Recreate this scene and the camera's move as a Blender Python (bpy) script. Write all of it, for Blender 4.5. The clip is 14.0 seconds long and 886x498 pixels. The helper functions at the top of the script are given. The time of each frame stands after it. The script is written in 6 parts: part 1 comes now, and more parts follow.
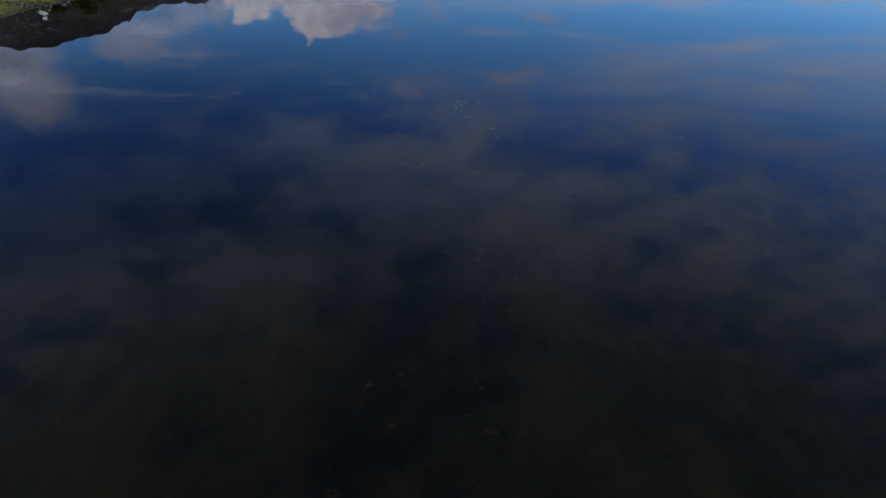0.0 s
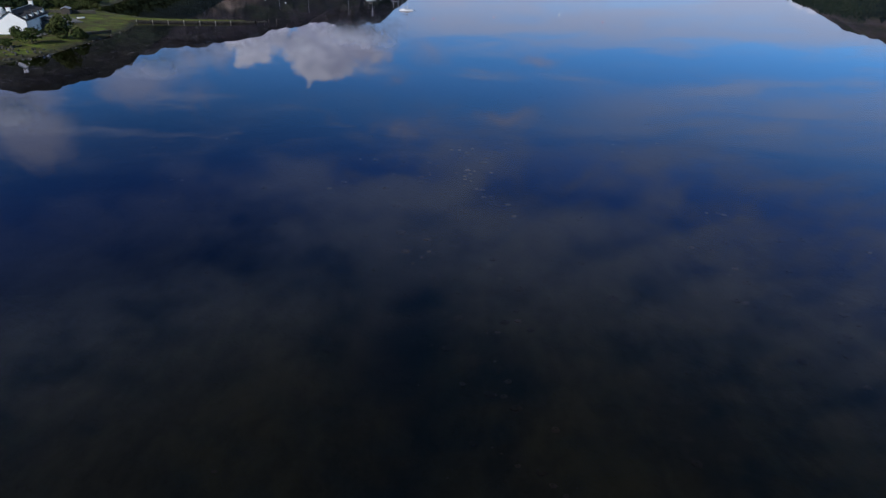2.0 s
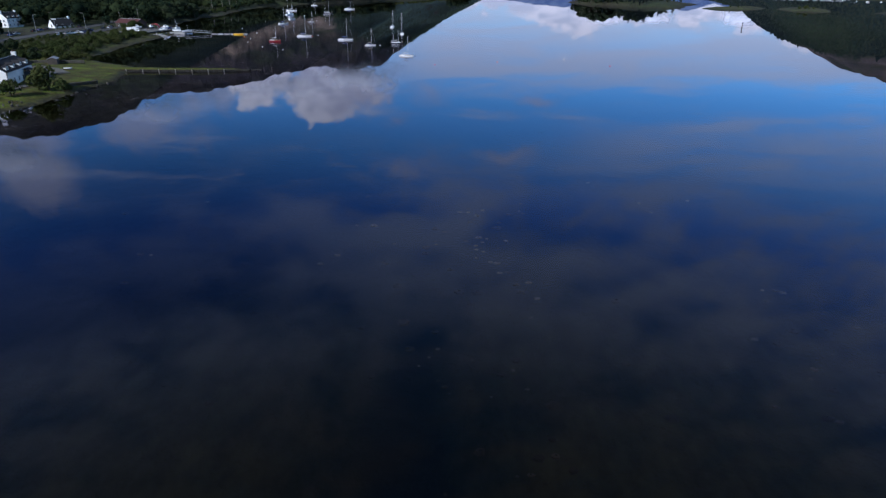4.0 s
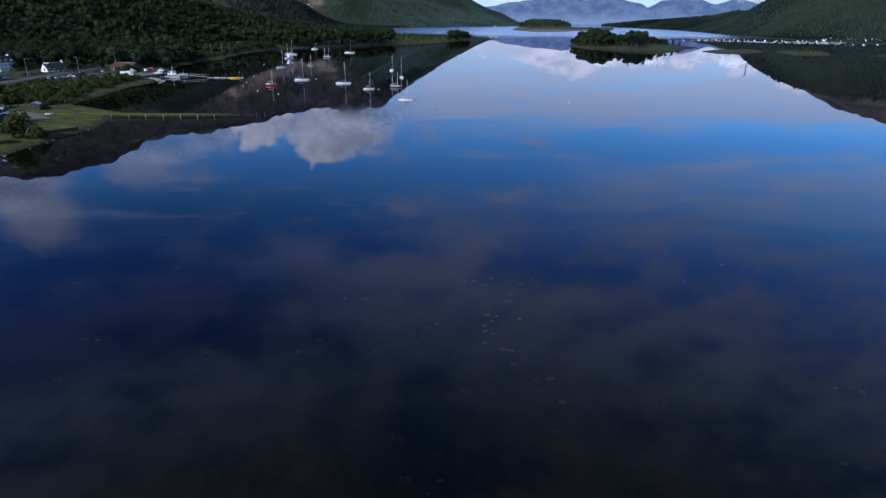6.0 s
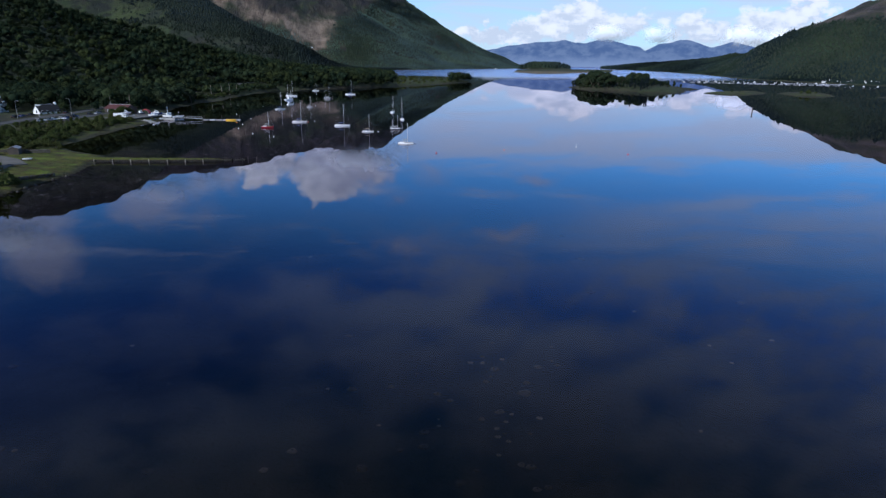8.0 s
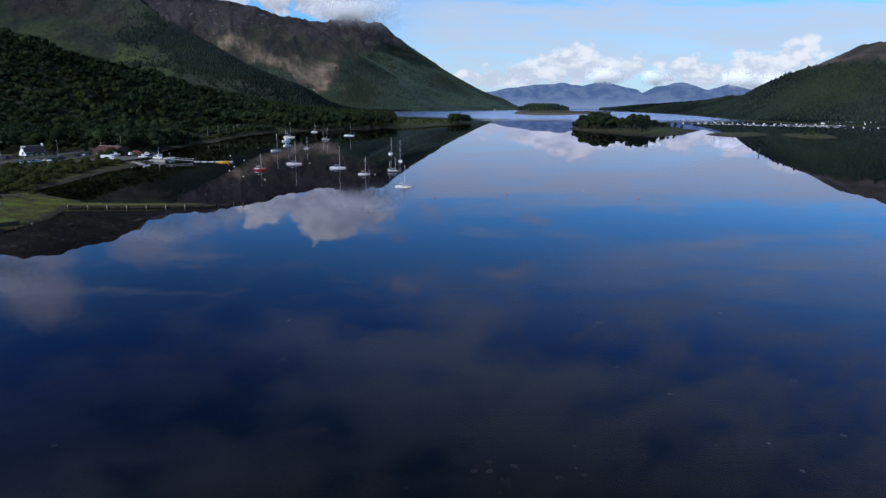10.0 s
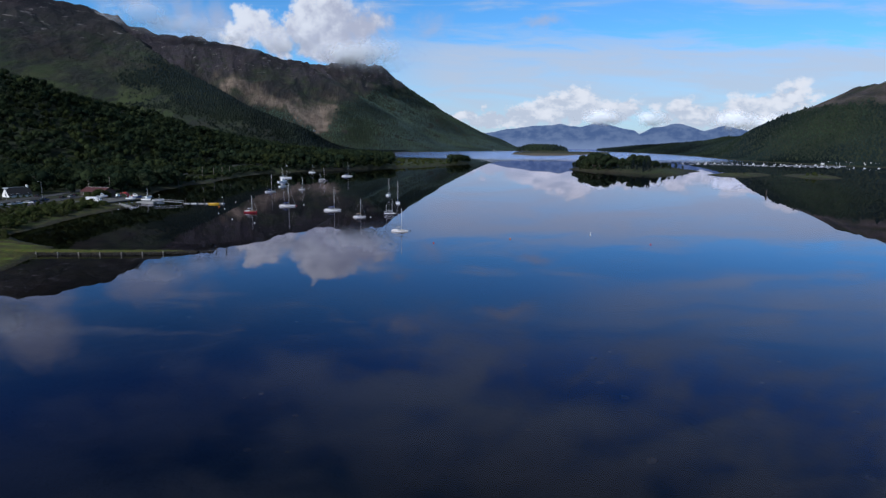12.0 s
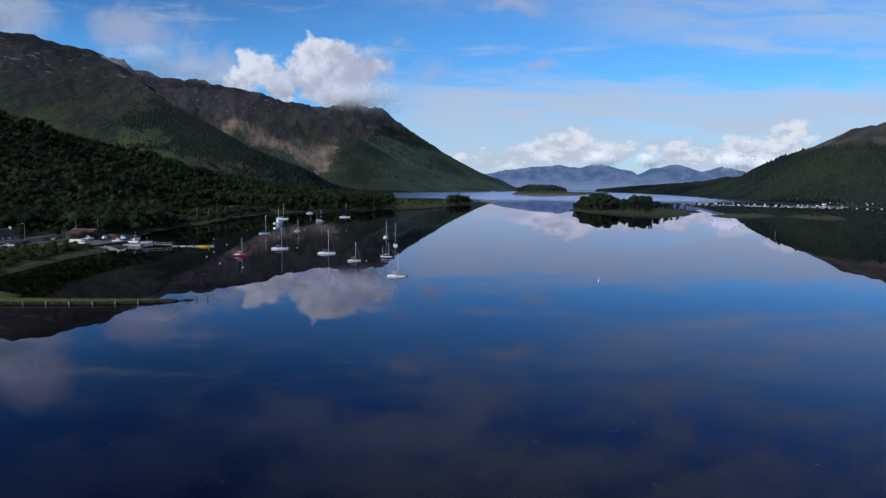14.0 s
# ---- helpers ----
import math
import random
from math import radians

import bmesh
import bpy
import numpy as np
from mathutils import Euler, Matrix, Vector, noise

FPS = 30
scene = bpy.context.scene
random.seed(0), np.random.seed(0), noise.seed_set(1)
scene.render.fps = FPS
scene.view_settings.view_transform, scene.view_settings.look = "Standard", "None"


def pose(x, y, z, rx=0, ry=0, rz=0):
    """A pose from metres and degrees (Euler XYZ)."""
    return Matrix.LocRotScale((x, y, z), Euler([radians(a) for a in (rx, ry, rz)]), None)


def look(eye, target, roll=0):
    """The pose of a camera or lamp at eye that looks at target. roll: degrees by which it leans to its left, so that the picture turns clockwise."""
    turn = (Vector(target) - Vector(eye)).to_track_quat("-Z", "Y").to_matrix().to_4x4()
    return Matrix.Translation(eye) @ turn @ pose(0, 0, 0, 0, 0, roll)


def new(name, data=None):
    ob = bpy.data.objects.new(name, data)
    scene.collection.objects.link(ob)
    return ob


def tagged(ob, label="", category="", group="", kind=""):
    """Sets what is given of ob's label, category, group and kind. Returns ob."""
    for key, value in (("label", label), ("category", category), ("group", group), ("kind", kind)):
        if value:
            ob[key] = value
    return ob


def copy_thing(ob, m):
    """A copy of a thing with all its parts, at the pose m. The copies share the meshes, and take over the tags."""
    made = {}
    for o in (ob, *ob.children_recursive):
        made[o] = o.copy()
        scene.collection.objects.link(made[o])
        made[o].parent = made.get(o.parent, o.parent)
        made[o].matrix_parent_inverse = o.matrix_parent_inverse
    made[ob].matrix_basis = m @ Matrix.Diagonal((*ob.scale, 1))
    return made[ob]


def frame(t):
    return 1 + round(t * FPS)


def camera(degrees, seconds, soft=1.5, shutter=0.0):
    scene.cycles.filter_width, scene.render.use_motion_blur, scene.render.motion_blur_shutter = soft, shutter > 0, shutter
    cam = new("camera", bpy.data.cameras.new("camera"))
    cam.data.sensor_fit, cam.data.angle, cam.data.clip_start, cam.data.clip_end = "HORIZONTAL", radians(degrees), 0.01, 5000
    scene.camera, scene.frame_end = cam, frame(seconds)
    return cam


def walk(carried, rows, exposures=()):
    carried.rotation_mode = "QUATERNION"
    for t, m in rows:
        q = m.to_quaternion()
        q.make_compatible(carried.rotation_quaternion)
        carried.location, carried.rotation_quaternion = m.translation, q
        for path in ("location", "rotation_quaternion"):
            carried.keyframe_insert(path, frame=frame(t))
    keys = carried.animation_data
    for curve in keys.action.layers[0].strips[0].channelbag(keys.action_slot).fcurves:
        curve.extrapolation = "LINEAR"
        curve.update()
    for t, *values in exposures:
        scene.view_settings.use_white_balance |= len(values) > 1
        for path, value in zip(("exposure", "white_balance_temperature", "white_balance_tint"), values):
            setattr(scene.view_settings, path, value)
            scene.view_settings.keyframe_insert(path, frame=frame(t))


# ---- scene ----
cam = camera(71.8, 14.0, soft=1.4)
PATH = [
    (0, (2.962, 5.544, 36.518), (2.96, 7.249, 35.471), 1.3),
    (0.5, (2.452, 9.907, 36.5), (2.457, 11.631, 35.486), 1.8),
    (1, (1.93, 14.23, 36.441), (1.933, 15.966, 35.449), 1.6),
    (1.5, (1.422, 18.492, 36.341), (1.426, 20.245, 35.377), 1.5),
    (2, (0.964, 22.675, 36.213), (0.968, 24.443, 35.277), 1.4),
    (2.5, (0.506, 26.715, 36.08), (0.509, 28.495, 35.168), 1.1),
    (3, (0.138, 30.624, 35.926), (0.139, 32.417, 35.041), 1.0),
    (5.3, (-0.517, 48.149, 34.799), (-0.521, 50.004, 34.051), 0.4),
    (5.5, (-0.562, 49.675, 34.768), (-0.564, 51.534, 34.03), 0.6),
    (6, (-0.654, 53.489, 34.67), (-0.658, 55.36, 33.962), 0.6),
    (6.5, (-0.705, 57.308, 34.551), (-0.711, 59.19, 33.872), 0.6),
    (7, (-0.733, 61.13, 34.434), (-0.74, 63.021, 33.784), 0.5),
    (7.5, (-0.852, 64.892, 34.343), (-0.86, 66.794, 33.723), 0.6),
    (8, (-0.961, 68.698, 34.251), (-0.97, 70.609, 33.661), 0.6),
    (10.5, (-0.698, 88.484, 33.621), (-0.709, 90.436, 33.185), 0.6),
    (11, (-0.738, 92.318, 33.578), (-0.748, 94.276, 33.173), 0.6),
    (11.5, (-0.753, 96.033, 33.545), (-0.764, 97.998, 33.171), 0.6),
    (12, (-0.731, 99.636, 33.526), (-0.741, 101.607, 33.184), 0.6),
    (12.5, (-0.703, 103.149, 33.539), (-0.713, 105.124, 33.229), 0.6),
    (13, (-0.666, 106.605, 33.563), (-0.676, 108.585, 33.285), 0.7),
    (13.5, (-0.598, 110.024, 33.578), (-0.609, 112.009, 33.332), 0.7),
    (14, (-0.481, 113.423, 33.569), (-0.492, 115.411, 33.356), 0.6),
]
walk(cam, [(t, look(eye, target, roll)) for t, eye, target, roll in PATH], [(0.0, -0.20, 6700, 7), (2.5, -0.24, 5850, 12), (6.0, -0.27, 5600, 12), (8.5, -0.33, 5600, 12), (10.5, -0.47, 5850, 12), (14.0, -0.60, 5850, 12)])
# ==== place ====
# ---- light ----
SUN_AZ, SUN_EL = math.radians(220), math.radians(31)
world = bpy.data.worlds.new("world")
scene.world = world
world.use_nodes = True
wt = world.node_tree
wt.nodes.clear()


class Nodes:
    """Small helper that writes node trees."""

    def __init__(self, tree):
        self.tree = tree

    def put(self, kind, **values):
        n = self.tree.nodes.new(kind)
        for k, v in values.items():
            setattr(n, k, v)
        return n

    def plug(self, sock, value):
        if isinstance(value, bpy.types.NodeSocket):
            self.tree.links.new(value, sock)
        elif value is not None:
            sock.default_value = value

    def math(self, op, a, b=None, c=None, clamp=False):
        n = self.put("ShaderNodeMath", operation=op, use_clamp=clamp)
        for s, v in zip(n.inputs, (a, b, c)):
            self.plug(s, v)
        return n.outputs[0]

    def vec(self, op, a, b=None):
        n = self.put("ShaderNodeVectorMath", operation=op)
        self.plug(n.inputs[0], a)
        if b is not None:
            self.plug(n.inputs[1], b)
        return n.outputs["Value"] if op in ("LENGTH", "DOT_PRODUCT", "DISTANCE") else n.outputs[0]

    def noise(self, co, scale, detail=4, rough=0.5, lac=2.0, distortion=0.0):
        n = self.put("ShaderNodeTexNoise")
        self.plug(n.inputs["Vector"], co)
        n.inputs["Scale"].default_value = scale
        n.inputs["Detail"].default_value = detail
        n.inputs["Roughness"].default_value = rough
        n.inputs["Lacunarity"].default_value = lac
        n.inputs["Distortion"].default_value = distortion
        return n.outputs[0]

    def step(self, x, lo, hi, a=0.0, b=1.0):
        n = self.put("ShaderNodeMapRange", interpolation_type="SMOOTHSTEP")
        self.plug(n.inputs[0], x)
        for i, v in ((1, lo), (2, hi), (3, a), (4, b)):
            n.inputs[i].default_value = v
        return n.outputs[0]

    def mix(self, fac, a, b, blend="MIX"):
        n = self.put("ShaderNodeMix", data_type="RGBA", blend_type=blend)
        self.plug(n.inputs[0], fac)
        self.plug(n.inputs[6], (*a, 1) if isinstance(a, tuple) and len(a) == 3 else a)
        self.plug(n.inputs[7], (*b, 1) if isinstance(b, tuple) and len(b) == 3 else b)
        return n.outputs[2]

    def join(self, x=0.0, y=0.0, z=0.0):
        n = self.put("ShaderNodeCombineXYZ")
        for s, v in zip(n.inputs, (x, y, z)):
            self.plug(s, v)
        return n.outputs[0]

    def split(self, v):
        n = self.put("ShaderNodeSeparateXYZ")
        self.plug(n.inputs[0], v)
        return n.outputs


def make_sky():
    w = Nodes(wt)
    d = w.put("ShaderNodeTexCoord").outputs["Generated"]
    x, y, z = w.split(w.vec("NORMALIZE", d))
    sky = w.put("ShaderNodeTexSky", sky_type="NISHITA", sun_disc=False, sun_elevation=SUN_EL, sun_rotation=SUN_AZ,
                altitude=50, air_density=1.0, dust_density=0.1, ozone_density=4.0).outputs[0]
    # tangent coordinates for the sky down the loch
    front = w.math("MAXIMUM", y, 0.05)
    u, v = w.math("DIVIDE", x, front), w.math("DIVIDE", z, front)
    ahead = w.step(y, 0.3, 0.6)
    uv = w.join(u, v, 0.0)
    puff = w.noise(uv, 12.0, 7, 0.50)
    fine = w.noise(w.join(u, w.math("MULTIPLY", v, 1.6), 3.0), 34.0, 6, 0.6)
    warp = w.join(w.math("MULTIPLY_ADD", w.noise(w.join(u, v, 7.0), 14.0, 5, 0.6), 0.09, -0.045),
                  w.math("MULTIPLY_ADD", w.noise(w.join(u, v, 9.0), 14.0, 5, 0.6), 0.08, -0.04), 0.0)
    uvw = w.vec("ADD", uv, warp)

    def heap(parts):
        best = None
        for cu, cv, ru, rv, gain in parts:
            q = w.vec("MULTIPLY", w.vec("SUBTRACT", uvw, (cu, cv, 0.0)), (1 / ru, 1 / rv, 0.0))
            s = w.math("MULTIPLY_ADD", w.vec("LENGTH", q), -gain, gain)
            best = s if best is None else w.math("MAXIMUM", best, s)
        return best

    high = heap(CUMULUS)
    curl = w.noise(w.join(u, v, 11.0), 42.0, 6, 0.6)
    cumulus = w.math("ADD", high, w.math("MULTIPLY_ADD", puff, 0.6, -0.30))
    cumulus = w.math("ADD", cumulus, w.math("MULTIPLY_ADD", curl, 0.8, -0.40))
    veil = w.step(u, -0.19, -0.11)
    firm = w.mix(veil, w.step(cumulus, 0.0, 0.34), w.step(cumulus, -0.16, 0.62))
    cover = w.math("MULTIPLY", firm, ahead)
    shred = w.math("ADD", heap(SHREDS), w.math("MULTIPLY_ADD", w.noise(w.join(u, v, 5.0), 9.0, 8, 0.6, 2.0, 0.5), 1.5, -0.95))
    shred_cover = w.math("MULTIPLY", w.step(shred, -0.25, 0.55), ahead)
    low = heap(CUMULUS_FAR)
    far_c = w.math("ADD", low, w.math("MULTIPLY_ADD", fine, 1.3, -0.65))
    far_cover = w.math("MULTIPLY", w.step(far_c, -0.06, 0.36), ahead)
    # thin layer cloud: streaks low down, broad soft sheets overhead
    streak = w.noise(w.join(w.math("MULTIPLY", u, 1.0), w.math("MULTIPLY", v, 3.4), 1.0), 3.2, 8, 0.55)
    ribs = w.noise(w.join(w.math("MULTIPLY_ADD", v, 0.8, u), w.math("MULTIPLY", v, 6.5), 2.0), 5.5, 7, 0.6, 2.0, 0.4)
    edge = w.math("ADD", v, w.math("MULTIPLY_ADD", ribs, 0.10, -0.05))
    band = w.math("MULTIPLY", w.step(edge, 0.178, 0.140), w.step(u, -0.20, 0.02))
    band = w.math("MULTIPLY", band, w.step(ribs, 0.30, 0.62, 0.66, 1.0))
    upper = w.math("MULTIPLY", w.math("MULTIPLY", w.step(edge, 0.195, 0.235), w.step(v, 0.42, 0.28)), w.step(w.math("MULTIPLY_ADD", v, 0.9, u), 0.28, 0.66))
    upper = w.math("MULTIPLY", upper, w.step(w.math("ADD", w.math("MULTIPLY", ribs, 0.6), w.math("MULTIPLY", streak, 0.4)), 0.38, 0.62, 0.10, 0.62))
    wisp = w.math("MULTIPLY", w.math("MULTIPLY", w.step(ribs, 0.52, 0.76), w.step(v, 0.13, 0.2)), w.math("MULTIPLY", w.step(v, 0.40, 0.30), 0.5))
    thin = w.math("MAXIMUM", w.math("MAXIMUM", band, upper), wisp)
    thin = w.math("MULTIPLY", thin, ahead)
    zz = w.math("MAXIMUM", z, 0.08)
    dome = w.join(w.math("DIVIDE", x, zz), w.math("DIVIDE", y, zz), 0.0)
    sheet = w.noise(w.vec("ADD", dome, (3.7, 1.3, 0.0)), 1.5, 8, 0.55, 2.1, 0.3)
    mottle = w.noise(w.join(w.math("MULTIPLY_ADD", v, 0.35, u), w.math("MULTIPLY", v, 1.5), 4.0), 7.5, 7, 0.62, 2.0, 0.3)
    sheet = w.math("ADD", sheet, w.math("MULTIPLY_ADD", mottle, 1.15, -0.56))
    sheet = w.math("ADD", sheet, w.step(z, 0.24, 0.46, 0.0, 0.17))
    over = w.step(z, 0.20, 0.36)
    sheet = w.math("MULTIPLY", w.step(sheet, 0.36, 0.86), w.math("MULTIPLY", over, w.math("MULTIPLY", w.math("MAXIMUM", w.step(u, -0.6, 0.1, 0.25, 1.0), w.step(z, 0.42, 0.52, 0.0, 0.9)), w.step(z, 0.55, 0.78, 1.0, 0.8))))
    # cloud colour: sunlit heads, greyer bases
    lean = w.math("MULTIPLY", w.math("ADD", w.math("SUBTRACT", v, 0.2), w.math("MULTIPLY_ADD", u, -0.45, -0.085)), 2.6)
    lit = w.step(w.math("ADD", w.math("MULTIPLY_ADD", curl, 0.6, w.math("MULTIPLY", puff, 0.4)), lean), 0.34, 0.66)
    white = w.mix(lit, SHADE_CLOUD, LIT_CLOUD)
    lit_far = w.step(w.math("ADD", fine, w.math("MULTIPLY", w.math("SUBTRACT", v, 0.07), 3.0)), 0.36, 0.58)
    white_far = w.mix(lit_far, SHADE_FAR, LIT_CLOUD)
    scaled = w.mix(1.0, sky, SKY, "MULTIPLY")
    scaled = w.mix(w.step(z, 0.25, 0.38), scaled, w.mix(1.0, scaled, (0.84, 0.75, 1.0), "MULTIPLY"))
    scaled = w.mix(w.step(z, 0.32, 0.62), scaled, w.mix(1.0, scaled, (0.90, 0.88, 0.52), "MULTIPLY"))
    west = w.math("MULTIPLY", w.math("MULTIPLY", w.step(u, 0.05, -0.55), w.step(z, 0.17, 0.29)), w.step(z, 0.56, 0.44))
    scaled = w.mix(west, scaled, w.mix(1.0, scaled, (0.58, 0.62, 0.70), "MULTIPLY"))
    col = w.mix(w.math("MULTIPLY", thin, 0.85), scaled, THIN_CLOUD)
    col = w.mix(w.math("MULTIPLY", sheet, 0.88), col, w.mix(w.step(z, 0.40, 0.72), SHEET_CLOUD, SHEET_BASE))
    col = w.mix(w.math("MULTIPLY", shred_cover, 0.62), col, SHADE_CLOUD)
    col = w.mix(w.math("MULTIPLY", far_cover, 0.95), col, white_far)
    col = w.mix(w.math("MULTIPLY", cover, 0.93), col, white)
    bg = w.put("ShaderNodeBackground")
    w.plug(bg.inputs[0], col)
    bg.inputs[1].default_value = 1.45
    w.plug(w.put("ShaderNodeOutputWorld").inputs[0], bg.outputs[0])


SKY = (0.059, 0.103, 0.130)
LIT_CLOUD, SHADE_CLOUD, SHADE_FAR = (0.80, 0.80, 0.80), (0.46, 0.465, 0.53), (0.54, 0.58, 0.64)
SHEET_BASE = (0.158, 0.150, 0.138)
THIN_CLOUD, SHEET_CLOUD = (0.53, 0.57, 0.63), (0.31, 0.39, 0.53)
# clouds down the loch: place, size and weight in tangents of azimuth and height
CUMULUS = [
    (-0.220, 0.194, 0.040, 0.034, 1.2), (-0.238, 0.180, 0.034, 0.034, 1.2), (-0.184, 0.194, 0.046, 0.034, 1.2), (-0.142, 0.174, 0.048, 0.040, 1.0),
    (-0.190, 0.162, 0.070, 0.046, 1.1), (-0.165, 0.138, 0.050, 0.034, 0.7), (-0.305, 0.176, 0.040, 0.032, 0.72), (-0.280, 0.163, 0.038, 0.034, 0.6),
    (-0.325, 0.158, 0.036, 0.034, 0.6),
]
# thin grey shreds over the west ridge and low above the hills
SHREDS = [
    (-0.50, 0.235, 0.09, 0.045, 0.9), (-0.36, 0.18, 0.035, 0.055, 0.9), (-0.42, 0.19, 0.03, 0.06, 0.7), (-0.70, 0.255, 0.10, 0.05, 0.9), (-0.70, 0.330, 0.10, 0.080, 1.2), (-0.40, 0.175, 0.10, 0.06, 0.6), (-0.47, 0.24, 0.09, 0.05, 0.55),
    (0.09, 0.277, 0.09, 0.022, 0.6), (0.15, 0.186, 0.06, 0.014, 0.55), (-0.08, 0.225, 0.04, 0.016, 0.45), (-0.15, 0.135, 0.11, 0.05, 0.45), (-0.08, 0.30, 0.10, 0.02, 0.4), (-0.02, 0.175, 0.04, 0.03, 0.4),
]
CUMULUS_FAR = [
    (0.215, 0.076, 0.030, 0.026, 1.0), (0.19, 0.055, 0.075, 0.026, 1.0), (0.13, 0.048, 0.055, 0.022, 0.9), (0.07, 0.040, 0.06, 0.014, 0.8),
    (0.27, 0.050, 0.055, 0.026, 0.9), (0.545, 0.077, 0.045, 0.032, 0.8), (0.50, 0.055, 0.075, 0.030, 0.9), (0.38, 0.050, 0.07, 0.022, 0.8),
    (0.45, 0.035, 0.12, 0.025, 0.8),
]
make_sky()
sun_data = bpy.data.lights.new("sun", "SUN")
sun_data.energy, sun_data.angle, sun_data.color = 5.0, radians(0.5), (1.0, 0.965, 0.91)
sun = new("sun", sun_data)
sun_dir = Vector((math.sin(SUN_AZ) * math.cos(SUN_EL), math.cos(SUN_AZ) * math.cos(SUN_EL), math.sin(SUN_EL)))
sun.matrix_world = look(sun_dir * 400, (0, 0, 0))


# ---- materials ----
def material(name):
    m = bpy.data.materials.new(name)
    m.use_nodes = True
    m.node_tree.nodes.clear()
    n = Nodes(m.node_tree)
    out = n.put("ShaderNodeOutputMaterial")
    return m, n, out


def place(n):
    return n.put("ShaderNodeNewGeometry").outputs["Position"]


def own(n):
    return n.put("ShaderNodeTexCoord").outputs["Object"]


def bump(n, height, strength, distance):
    b = n.put("ShaderNodeBump")
    b.inputs["Strength"].default_value = strength
    b.inputs["Distance"].default_value = distance
    n.plug(b.inputs["Height"], height)
    return b.outputs[0]


def surface(n, out, colour, rough=0.6, metal=0.0, normal=None, spec=0.5):
    p = n.put("ShaderNodeBsdfPrincipled")
    n.plug(p.inputs["Base Color"], (*colour, 1) if isinstance(colour, tuple) else colour)
    n.plug(p.inputs["Roughness"], rough)
    p.inputs["Metallic"].default_value = metal
    p.inputs["Specular IOR Level"].default_value = spec
    if normal is not None:
        n.plug(p.inputs["Normal"], normal)
    n.plug(out.inputs[0], p.outputs[0])
    return p


def worn(name, base, dirt, rough=0.5, metal=0.0, coarse=0.6, grain=9.0, relief=0.0, share=0.5):
    """A painted, stained or raw surface with blotches and grain; each object a little different."""
    m, n, out = material(name)
    co = own(n)
    rnd = n.put("ShaderNodeObjectInfo").outputs["Random"]
    a = n.step(n.noise(co, coarse, 5, 0.6), 0.40, 0.72)
    b = n.noise(co, grain, 4, 0.6)
    col = n.mix(n.math("MULTIPLY", a, share), base, dirt)
    dark = tuple(c * 0.72 for c in base)
    col = n.mix(n.math("MULTIPLY", n.step(b, 0.45, 0.8), 0.35), col, dark)
    col = n.mix(n.math("MULTIPLY", rnd, 0.12), col, dark)
    nor = bump(n, b, relief, 0.02) if relief else None
    surface(n, out, col, n.math("MULTIPLY_ADD", b, 0.15, rough), metal, nor)
    return m


def make_water():
    m, n, out = material("loch_water")
    co = place(n)
    x, y, z = n.split(co)
    calm = n.noise(n.join(n.math("MULTIPLY", x, 0.5), y, 0.0), 0.16, 0, 0.5)
    swell = n.noise(n.join(n.math("MULTIPLY", x, 0.4), y, 2.0), 0.035, 0, 0.5)
    chop = n.noise(n.join(n.math("MULTIPLY", x, 0.6), y, 0.0), 0.9, 4, 0.6)
    windy = n.math("MULTIPLY", n.step(y, 1150.0, 1700.0), n.step(n.noise(n.join(n.math("MULTIPLY", x, 0.2), y, 0.0), 0.006, 3, 0.5), 0.24, 0.50))
    wave = n.math("ADD", n.math("MULTIPLY", calm, 0.004), n.math("MULTIPLY", swell, 0.07))
    wave = n.math("ADD", wave, n.math("MULTIPLY", n.math("MULTIPLY", chop, windy), 0.7))
    nor = bump(n, wave, 0.22, 1.0)
    fr = n.put("ShaderNodeFresnel")
    fr.inputs["IOR"].default_value = 1.35
    n.plug(fr.inputs["Normal"], nor)
    gloss = n.put("ShaderNodeBsdfGlossy")
    gloss.inputs["Color"].default_value = (0.88, 0.86, 1.0, 1)
    n.plug(gloss.inputs["Roughness"], n.math("MULTIPLY_ADD", windy, 0.22, 0.0))
    n.plug(gloss.inputs["Normal"], nor)
    clear = n.put("ShaderNodeBsdfTransparent")
    clear.inputs["Color"].default_value = (0.68, 0.64, 0.46, 1)
    mixed = n.put("ShaderNodeMixShader")
    n.plug(mixed.inputs[0], fr.outputs[0])
    n.plug(mixed.inputs[1], clear.outputs[0])
    n.plug(mixed.inputs[2], gloss.outputs[0])
    n.plug(out.inputs[0], mixed.outputs[0])
    return m


def attribute(n, name):
    return n.put("ShaderNodeAttribute", attribute_name=name).outputs["Fac"]


